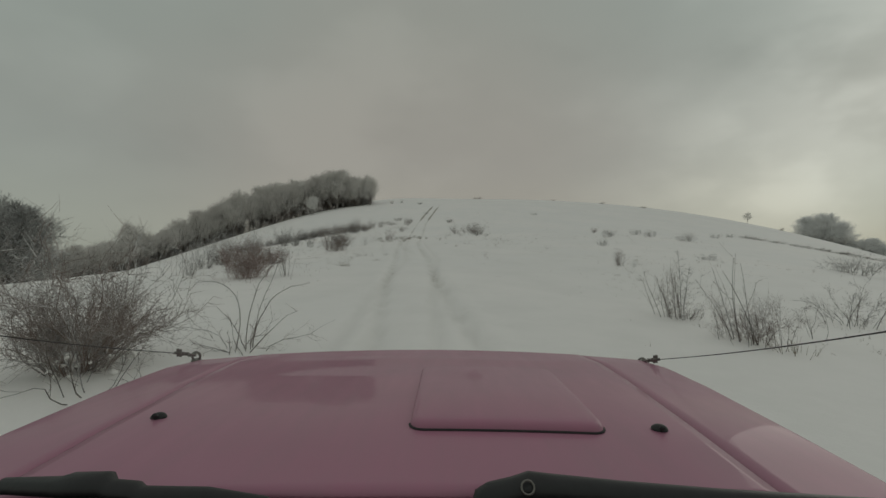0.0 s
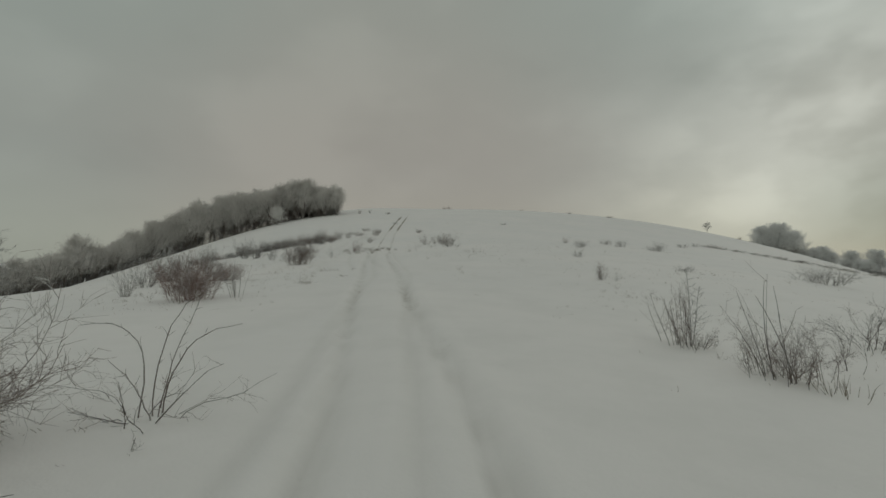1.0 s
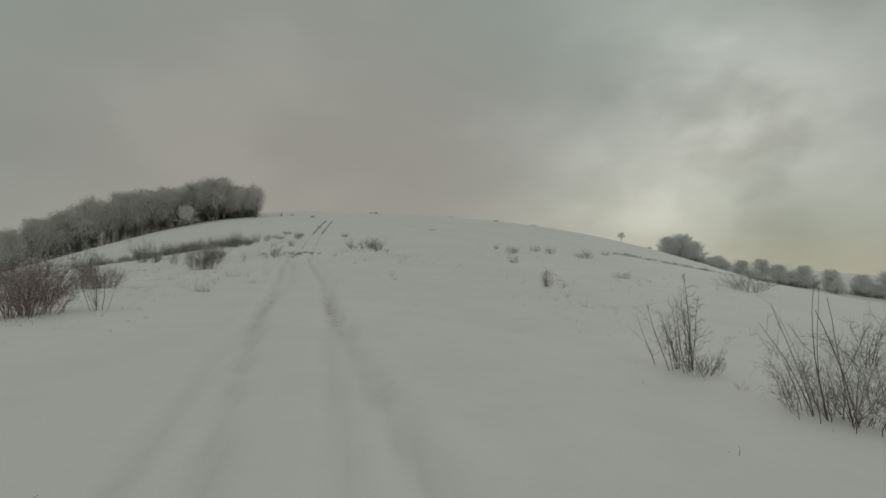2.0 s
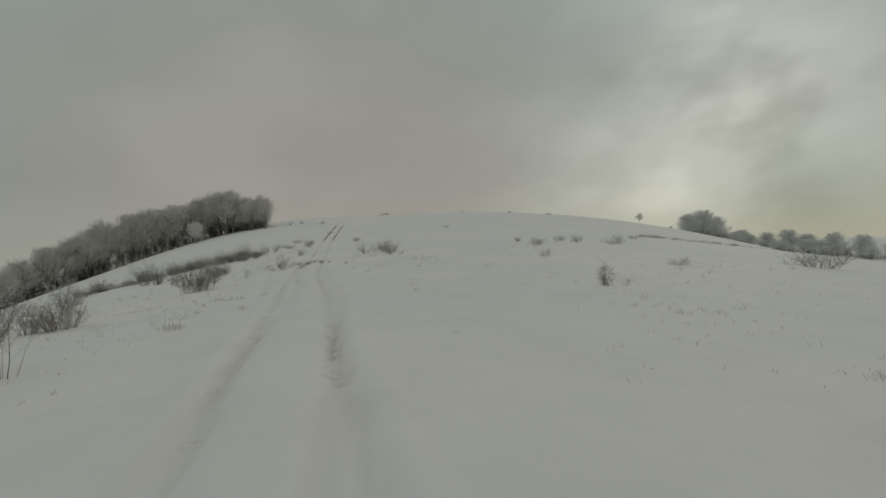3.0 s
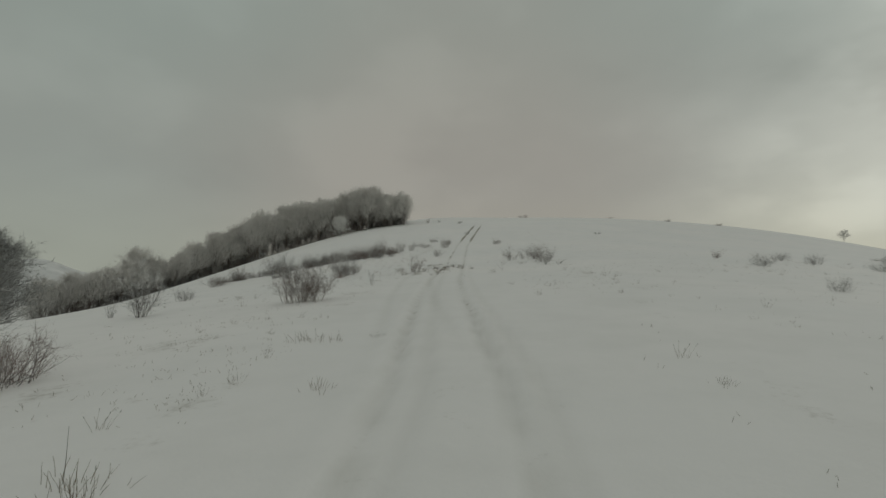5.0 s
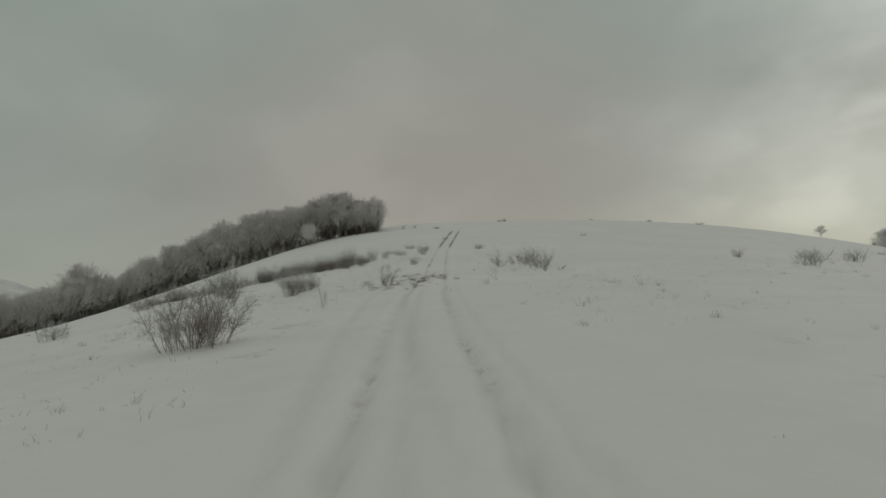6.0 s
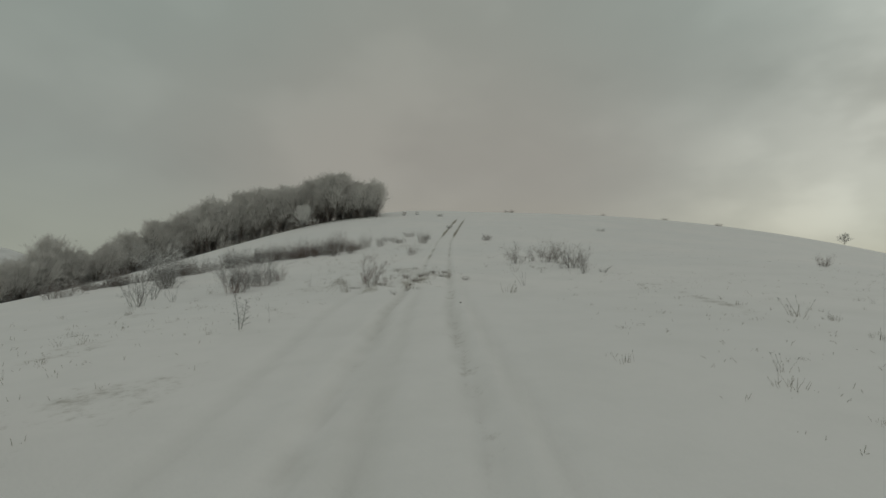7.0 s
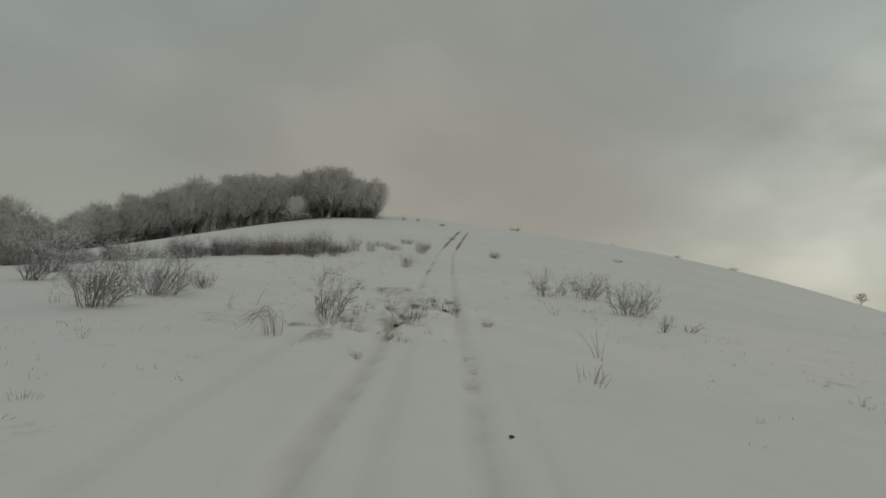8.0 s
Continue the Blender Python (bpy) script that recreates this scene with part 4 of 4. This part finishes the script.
def stubble():
    """Countless short stalks and twig ends that prick through the snow."""
    rng2, st = random.Random(88), Sticks()
    places = [(c[0], c[1], c[2], c[3]) for c in PATCHES if c[0] < 60] + [(-7, 26, 4, 7), (10, 28, 7, 8), (3.5, 40, 2, 10), (-8, 48, 4, 6), (14, 44, 8, 6), (-6, 14, 3, 4), (8, 14, 3, 4), (-10, 66, 5, 6), (4, 62, 4, 8), (-6.5, 33, 2.5, 6), (-8, 52, 4, 5), (-6, 68, 3, 6), (5, 44, 3, 5), (-6, 19, 1.8, 4), (-6.5, 24, 2.2, 5), (-7, 36, 2.5, 6), (-6.5, 47, 2, 6), (-7.5, 58, 3, 7), (4.6, 47, 1.5, 8), (12, 38, 4, 8), (9, 24, 3, 5)]
    for _ in range(3000):
        if rng2.random() < 0.7:
            c = rng2.choice(places)
            x, y = rng2.gauss(c[0], c[2] * 0.7), rng2.gauss(c[1], c[3] * 0.7)
        else:
            x, y = rng2.uniform(-16, 24), rng2.uniform(4, 80)
        if abs(x - float(track(y))) < 2.6 and abs(y - 46) > 5 or y < 3:
            continue
        p = Vector((x, y, 0))
        n = rng2.randint(1, 4)
        foot = p + Vector((0, 0, gz(x, y) - 0.02))
        for _ in range(n):
            way = Vector((rng2.gauss(0, 0.4), rng2.gauss(0, 0.4), 1))
            st.stick(bend(rng2, foot + Vector((rng2.gauss(0, 0.05), rng2.gauss(0, 0.05), 0)), way, rng2.uniform(0.03, 0.10), 2, 0.2, -0.1), 0.0026, 0.0013)
    tagged(new("stubble", st.mesh("stubble", STRAW)), "short dry grass stubble pricking through snow", "grass", kind="stuff")


stubble()


def clod(seed, x, y, size):
    rng2 = random.Random(seed)
    bm = bmesh.new()
    bmesh.ops.create_icosphere(bm, subdivisions=2, radius=size)
    for v in bm.verts:
        v.co = v.co * (1 + 0.35 * noise.noise(v.co * 9 / size * 0.1 + Vector((seed, 0, 0))))
        v.co.z *= 0.55
    mesh = bpy.data.meshes.new("clod")
    bm.to_mesh(mesh)
    bm.free()
    mesh.materials.append(CLOD)
    ob = tagged(new("clod", mesh), "dark frozen clod of earth lying in the rut", "clod", "clods in the rut")
    ob.matrix_world = Matrix.LocRotScale((x, y, gz(x, y) + size * 0.2), Euler((0, 0, rng2.uniform(0, 6))), None)


CLOD = plain("frozen_earth", (0.05, 0.04, 0.03), (0.13, 0.10, 0.075), 0.9, 30, 0.0, 0.5)
for k, (x, y, size) in enumerate(((-1.77, 38.05, 0.025), (-3.6, 44.2, 0.07), (-3.3, 44.9, 0.05), (-2.6, 46.7, 0.07))):
    clod(k, x, y, size)


# ---- the pink off-road car, standing where the drive begins ----
# its own axes: x to its right, y ahead, z up; the eye of the driver's camera stands at (0.075, 0.3, 1.575) in them
MID = Vector((-0.075, -0.30, -1.575))
STRETCH_Y = np.linspace(0.5, 1.75, 51)
STRETCH = 1 + 0.16 * smooth(0.72, 1.30, STRETCH_Y)


def profile(y):
    """Height of the bonnet's middle line against the eye."""
    return float(np.interp(y, (0.50, 0.575, 0.82, 1.10, 1.30, 1.50, 1.62, 1.70, 1.74), (-0.333, -0.335, -0.343, -0.357, -0.374, -0.408, -0.446, -0.50, -0.58)))


def skin(s, y):
    """Top of bonnet and wings at s metres off the middle line."""
    return profile(y) - 0.032 * (s / 0.725) ** 2


def sheet(rows, closed=False):
    """A bmesh skin over rows of points."""
    bm = bmesh.new()
    grid = [[bm.verts.new(p) for p in row] for row in rows]
    for a, b in zip(grid, grid[1:]):
        for k in range(len(a) - 1):
            bm.faces.new((a[k], a[k + 1], b[k + 1], b[k]))
    for f in bm.faces:
        f.smooth = True
    return bm


def thicken(bm, by):
    bmesh.ops.recalc_face_normals(bm, faces=bm.faces)
    bmesh.ops.solidify(bm, geom=list(bm.faces), thickness=by)
    return bm


def local(x, y, z):
    """From the eye's place, level with the car, to the car's own axes; the front is drawn out ahead of the screen."""
    k = float(np.interp(y, STRETCH_Y, STRETCH))
    z = z * k if z > -0.6 else -0.6 * k + (z + 0.6) * (2 - k)
    return Vector((x * k, y * k, z)) - MID


def block(bm, centre, size, bevel=0.01, turn=None):
    m = Matrix.LocRotScale(centre, turn or Euler((0, 0, 0)), size)
    made = bmesh.ops.create_cube(bm, size=1, matrix=m)["verts"]
    edges = {e for v in made for e in v.link_edges}
    bmesh.ops.bevel(bm, geom=list(edges), offset=bevel, segments=2, affect="EDGES")


def rod(bm, a, b, r, sides=10):
    a, b = Vector(a), Vector(b)
    m = Matrix.Translation((a + b) / 2) @ (b - a).to_track_quat("Z", "Y").to_matrix().to_4x4()
    bmesh.ops.create_cone(bm, cap_ends=True, segments=sides, radius1=r, radius2=r, depth=(b - a).length, matrix=m)


def tube(bm, pts, r, sides=8):
    """One round skin along a line."""
    rows = []
    for k, p in enumerate(pts):
        way = (pts[min(k + 1, len(pts) - 1)] - pts[max(k - 1, 0)]).normalized()
        side = way.cross(Vector((0, 0, 1))).normalized()
        up = side.cross(way)
        rows.append([bm.verts.new(p + side * (r * math.cos(t)) + up * (r * math.sin(t))) for t in np.linspace(0, 2 * math.pi, sides + 1)[:-1]])
    for a, b in zip(rows, rows[1:]):
        for k in range(sides):
            bm.faces.new((a[k], a[(k + 1) % sides], b[(k + 1) % sides], b[k]))


def ring(bm, centre, big, small, m=Matrix.Identity(3), start=0.0, end=6.2832, steps=18):
    rows = []
    for k in range(steps + 1):
        a = start + (end - start) * k / steps
        out = Vector((math.cos(a), 0, math.sin(a)))
        rows.append([bm.verts.new(Vector(centre) + m @ (out * (big + small * math.cos(b)) + Vector((0, small * math.sin(b), 0)))) for b in np.linspace(0, 2 * math.pi, 9)[:-1]])
    for p, q in zip(rows, rows[1:]):
        for k in range(8):
            bm.faces.new((p[k], p[(k + 1) % 8], q[(k + 1) % 8], q[k]))


def build_car():
    car = new("off_road_car")
    tagged(car, "pink open off-road car with bonnet scoop, parked on snow", "car")
    lens_x = -0.075
    # bonnet: domed panel with a pressed crease along each side
    ys_b = [0.575 + (1.735 - 0.575) * k / 44 for k in range(45)]
    ss = [-0.5185 + 1.037 * k / 56 for k in range(57)]

    def bonnet(s, y):
        inset = smooth(0.47, 0.34, abs(s)) * smooth(1.50, 1.36, y)
        ridge = 0.0004 * math.exp(-((abs(s) - 0.492) / 0.010) ** 2)
        return skin(s, y) - 0.005 * float(inset) + ridge

    bm = sheet([[local(lens_x + s * (1 - 0.03 * smooth(1.5, 1.74, y)), y, bonnet(s, y)) for s in ss] for y in ys_b])
    hood = part("bonnet", thicken(bm, 0.012), car, "glossy pink bonnet with pressed side creases", PAINT)
    # scoop on the right of the middle line: rounded corners, steep walls, open toward the screen
    def outline(inset):
        """Rounded plan of the scoop, drawn in by inset."""
        x0, x1, y0, y1 = -0.056 + inset, 0.279 - inset, 0.768 + inset, 1.183 - inset * 1.3
        pts = []
        for cx, cy, r, a0 in ((x0, y0, 0.024, 180), (x1, y0, 0.024, 270), (x1, y1, 0.03, 0), (x0, y1, 0.03, 90)):
            r = max(r - inset * 0.6, 0.006)
            mx, my = cx + (r if cx == x0 else -r), cy + (r if cy == y0 else -r)
            pts += [(mx + r * math.cos(radians(a0 + 15 * k)), my + r * math.sin(radians(a0 + 15 * k))) for k in range(7)]
        dense = []
        for (ax, ay), (bx, by) in zip(pts, pts[1:] + pts[:1]):
            n = max(1, int(math.hypot(bx - ax, by - ay) / 0.02))
            dense += [(ax + (bx - ax) * k / n, ay + (by - ay) * k / n) for k in range(n)]
        return dense

    def on_scoop(x, y, up):
        x = 0.1115 + (x - 0.1115) * (1 - 0.03 * (y - 0.768) / 0.415)
        return local(x, y, bonnet(x - lens_x, y) + up * (0.45 + 0.55 * float(smooth(1.18, 0.85, y))))

    count = len(outline(0.0))
    rings = []
    for inset, up in ((0.0, 0.002), (0.0015, 0.007), (0.004, 0.0115), (0.008, 0.0145), (0.014, 0.016), (0.03, 0.0165), (0.07, 0.0172), (0.12, 0.018)):
        ringed = outline(inset)
        ringed = [ringed[round(k * len(ringed) / count) % len(ringed)] for k in range(count)] if len(ringed) != count else ringed
        rings.append([on_scoop(x, y, up) for x, y in ringed] + [on_scoop(*ringed[0], up)])
    rings.append([on_scoop(0.1115, 0.957, 0.0182)] * (count + 1))
    bm = sheet(rings)
    bmesh.ops.remove_doubles(bm, verts=bm.verts, dist=0.00005)
    bmesh.ops.recalc_face_normals(bm, faces=bm.faces)
    for f in bm.faces:
        f.smooth = True
    part("bonnet_scoop", bm, hood, "raised pink air scoop with rounded corners", PAINT)
    # dark tube added to draw the shadow line under the scoop's rear edge
    bm = bmesh.new()
    lip = sorted((p for p in outline(-0.001) if p[1] < 0.80), key=lambda p: p[0])
    tube(bm, [on_scoop(x, y, 0.001) for x, y in lip], 0.0024)
    part("scoop_gap_line", bm, hood, "dark line drawn along the shaded gap under the scoop", RUBBER)
    for x, y in ((-0.525, 0.843), (0.375, 0.787)):
        bm = bmesh.new()
        m = Matrix.LocRotScale(local(x, y, bonnet(x - lens_x, y) + 0.001), Euler((0.1, 0, 0.15 if x < 0 else -0.2)), (0.0145, 0.012, 0.009))
        bmesh.ops.create_uvsphere(bm, u_segments=14, v_segments=8, radius=1, matrix=m)
        rod(bm, local(x, y, bonnet(x - lens_x, y) + 0.001), local(x, y - 0.014, bonnet(x - lens_x, y) + 0.010), 0.004, 8)
        for f in bm.faces:
            f.smooth = True
        part("washer_nozzle", bm, hood, "black washer nozzle", PLASTIC)
    # wings: from the bonnet gap over the shoulder and down the side
    for side in (-1, 1):
        rows = []
        for y in [-0.05 + 1.75 * k / 40 for k in range(41)]:
            row = []
            for k in range(7):
                s = 0.5205 + (0.705 - 0.5205) * k / 6
                groove = 0.0012 * math.exp(-((s - 0.535) / 0.012) ** 2)
                row.append(local(lens_x + side * s, y, skin(s, max(y, 0.5)) - 0.001 + groove))
            for k in range(1, 8):
                a = math.pi / 2 * k / 7
                top = skin(0.705, max(y, 0.5)) - 0.001
                row.append(local(lens_x + side * (0.705 + 0.022 * math.sin(a)), y, top - 0.03 * (1 - math.cos(a))))
            arch = 0.47 * math.sqrt(max(0.0, 1 - ((y - 1.27) / 0.38) ** 2)) if abs(y - 1.27) < 0.38 else 0.0
            bottom = -1.12 + max(0.0, arch - 0.12)
            for k in range(1, 6):
                row.append(local(lens_x + side * (0.727 + 0.02 * math.sin(k * 0.6)), y, top - 0.03 + (bottom - top + 0.03) * k / 5))
            rows.append(row)
        part("wing", thicken(sheet(rows), 0.01), car, "pink front wing with wheel arch", PAINT)
        bm = bmesh.new()
        for k in range(16):
            a0, a1 = math.pi * k / 16, math.pi * (k + 1) / 16
            p = [local(lens_x + side * 0.765, 1.27 + 0.36 * math.cos(a), -1.2 + 0.42 * math.sin(a)) for a in (a0, a1)]
            rod(bm, p[0], p[1], 0.03, 8)
        part("arch_trim", bm, car, "black wheel-arch trim", RUBBER)
    # nose
    bm = bmesh.new()
    block(bm, local(lens_x, 1.70, -0.76), (1.30, 0.06, 0.40), 0.015)
    nose = part("front_panel", bm, car, "", PAINT)
    for k in range(7):
        bm = bmesh.new()
        block(bm, local(lens_x - 0.30 + 0.10 * k, 1.742, -0.72), (0.045, 0.022, 0.22), 0.006)
        part("grille_slat", bm, nose, "black grille slat", PLASTIC)
    for side in (-1, 1):
        bm = bmesh.new()
        rod(bm, local(lens_x + side * 0.52, 1.71, -0.71), local(lens_x + side * 0.52, 1.757, -0.71), 0.088, 24)
        part("headlight", bm, nose, "round headlight", LENS)
        bm = bmesh.new()
        ring(bm, local(lens_x + side * 0.52, 1.755, -0.71), 0.092, 0.008)
        part("headlight_rim", bm, nose, "steel headlight rim", STEEL)
    bm = bmesh.new()
    block(bm, local(lens_x, 1.80, -1.04), (1.50, 0.12, 0.15), 0.03)
    part("front_bumper", bm, car, "black front bumper", PLASTIC)
    # scuttle before the screen, tub, sides and tail
    bm = bmesh.new()
    block(bm, local(lens_x, 0.50, -0.395), (1.36, 0.13, 0.05), 0.012)
    part("scuttle", bm, car, "black scuttle panel", PLASTIC)
    bm = bmesh.new()
    block(bm, local(lens_x, -0.75, -1.13), (1.40, 3.4, 0.06), 0.01)
    part("floor_pan", bm, car, "", PLASTIC)
    for side in (-1, 1):
        bm = bmesh.new()
        block(bm, local(lens_x + side * 0.73, -0.55, -0.76), (0.05, 0.95, 0.70), 0.015)
        door = part("door", bm, car, "pink car door", PAINT)
        bm = bmesh.new()
        block(bm, local(lens_x + side * 0.765, -0.90, -0.60), (0.02, 0.13, 0.03), 0.006)
        part("door_handle", bm, door, "black door handle", PLASTIC)
        bm = bmesh.new()
        block(bm, local(lens_x + side * 0.73, -1.62, -0.74), (0.05, 1.16, 0.66), 0.015)
        part("rear_side", bm, car, "", PAINT)
        bm = bmesh.new()
        rod(bm, local(lens_x + side * 0.66, 0.10, -0.42), local(lens_x + side * 0.625, -0.16, 0.16), 0.022)
        part("screen_pillar", bm, car, "pink screen pillar", PAINT)
    bm = bmesh.new()
    block(bm, local(lens_x, -2.20, -0.76), (1.44, 0.05, 0.70), 0.015)
    part("tailgate", bm, car, "", PAINT)
    # wheels
    for y in (1.27, -1.35):
        for side in (-1, 1):
            hub = local(lens_x + side * 0.66, y, -1.235)
            bm = bmesh.new()
            rows = []
            for k in range(33):
                a = 2 * math.pi * k / 32
                row = []
                for r, w in ((0.20, 0.09), (0.27, 0.105), (0.32, 0.10), (0.335 + 0.006 * (k % 2), 0.07), (0.335 + 0.006 * (k % 2), -0.07), (0.32, -0.10), (0.27, -0.105), (0.20, -0.09)):
                    row.append(hub + Vector((w, r * math.cos(a), r * math.sin(a))))
                rows.append(row)
            wheel = part("wheel", sheet(rows), car, "black off-road tyre", RUBBER)
            bm = bmesh.new()
            rod(bm, hub - Vector((0.07, 0, 0)), hub + Vector((0.07, 0, 0)), 0.205, 28)
            rod(bm, hub, hub + Vector((side * 0.10, 0, 0)), 0.05, 16)
            part("rim", bm, wheel, "steel wheel rim", STEEL)
    # wipers at rest on the scuttle
    def arm(points):
        """A tapering rounded bar through rows of place, half width and half height."""
        return sheet([[local(x, y, z) + Vector((0, w * math.cos(t), h * math.sin(t))) for t in np.linspace(0, 2 * math.pi, 13)] for x, y, z, w, h in points])

    bm = arm(((0.036, 0.548, -0.338, 0.002, 0.002), (0.040, 0.548, -0.334, 0.013, 0.011), (0.055, 0.548, -0.328, 0.017, 0.014), (0.085, 0.548, -0.323, 0.018, 0.016), (0.105, 0.548, -0.318, 0.019, 0.018),
              (0.130, 0.548, -0.320, 0.018, 0.017), (0.22, 0.546, -0.326, 0.016, 0.015), (0.34, 0.543, -0.332, 0.014, 0.013), (0.55, 0.540, -0.340, 0.011, 0.010), (0.56, 0.54, -0.340, 0.002, 0.002)))
    wiper = part("wiper", bm, car, "black windscreen wiper at rest", PLASTIC)
    bm = bmesh.new()
    block(bm, local(0.42, 0.522, -0.345), (0.66, 0.012, 0.014), 0.004, Euler((0, 0.02, 0.0)))
    part("wiper_blade", bm, wiper, "rubber wiper blade", RUBBER)
    bm = bmesh.new()
    ring(bm, local(0.100, 0.530, -0.308), 0.0075, 0.0014, Matrix.Rotation(-0.5, 3, "X"))
    part("wiper_nut", bm, wiper, "steel nut of the wiper", STEEL)
    bm = arm(((-0.56, 0.565, -0.328, 0.002, 0.002), (-0.55, 0.565, -0.326, 0.012, 0.009), (-0.48, 0.565, -0.327, 0.016, 0.011), (-0.465, 0.565, -0.325, 0.020, 0.0135), (-0.42, 0.565, -0.324, 0.020, 0.0135),
              (-0.412, 0.562, -0.329, 0.016, 0.011), (-0.38, 0.560, -0.330, 0.015, 0.011), (-0.372, 0.558, -0.334, 0.014, 0.010), (-0.29, 0.555, -0.333, 0.012, 0.010), (-0.215, 0.552, -0.341, 0.009, 0.008), (-0.21, 0.552, -0.342, 0.002, 0.002)))
    wiper = part("wiper", bm, car, "black windscreen wiper at rest", PLASTIC)
    bm = bmesh.new()
    block(bm, local(-0.47, 0.535, -0.343), (0.6, 0.012, 0.016), 0.004, Euler((0, -0.01, 0.0)))
    part("wiper_blade", bm, wiper, "rubber wiper blade", RUBBER)
    # wires that keep branches off the screen: from an eye on each wing up to the screen pillars
    for foot, head in ((Vector((-0.80, 1.49, -0.425)), Vector((-0.695, 0.00, 0.110))), (Vector((0.648, 1.49, -0.445)), Vector((0.545, -0.05, 0.118)))):
        a, b = local(*foot), local(*head)
        way = (b - a).normalized()
        bm = bmesh.new()
        ring(bm, a + Vector((0, 0, -0.002)), 0.015, 0.0045)
        bmesh.ops.create_cone(bm, cap_ends=True, segments=14, radius1=0.022, radius2=0.016, depth=0.014, matrix=Matrix.Translation(a + Vector((0, 0, -0.020))))
        eye = part("wire_eye", bm, car, "zinc eye bolt on the wing", STEEL)
        bm = bmesh.new()
        p, q = a + way * 0.02, a + way * 0.125
        off = way.cross(Vector((0, 0, 1))).normalized() * 0.009
        rod(bm, p + way * 0.02 + off, q - way * 0.02 + off, 0.0035, 8)
        rod(bm, p + way * 0.02 - off, q - way * 0.02 - off, 0.0035, 8)
        for m in (p + way * 0.02, q - way * 0.02):
            rod(bm, m - off * 1.4, m + off * 1.4, 0.006, 8)
        rod(bm, p, p + way * 0.025, 0.004, 8)
        rod(bm, q - way * 0.025, q + way * 0.01, 0.004, 8)
        part("turnbuckle", bm, eye, "zinc turnbuckle", STEEL)
        bm = bmesh.new()
        for k in range(2):
            c = q + way * (0.018 + 0.022 * k)
            rod(bm, c - Vector((0, 0, 0.012)), c + Vector((0, 0, 0.014)), 0.0045, 8)
            rod(bm, c - off * 1.3, c + off * 1.3, 0.005, 8)
        part("rope_clamp", bm, eye, "steel rope clamp", STEEL)
        bm = bmesh.new()
        span = [q.lerp(b, k / 14) - Vector((0, 0, 0.02 * math.sin(math.pi * k / 14))) for k in range(15)]
        tube(bm, span, 0.0012)
        part("deflector_wire", bm, car, "thin steel wire rope", ROPE)
    tilt = Matrix.Translation((0, 0, 1.62)) @ pose(0, 0, 0, 3.14 + 3.0, 0, 0)
    car.matrix_world = tilt @ Matrix.Translation(MID)


build_car()
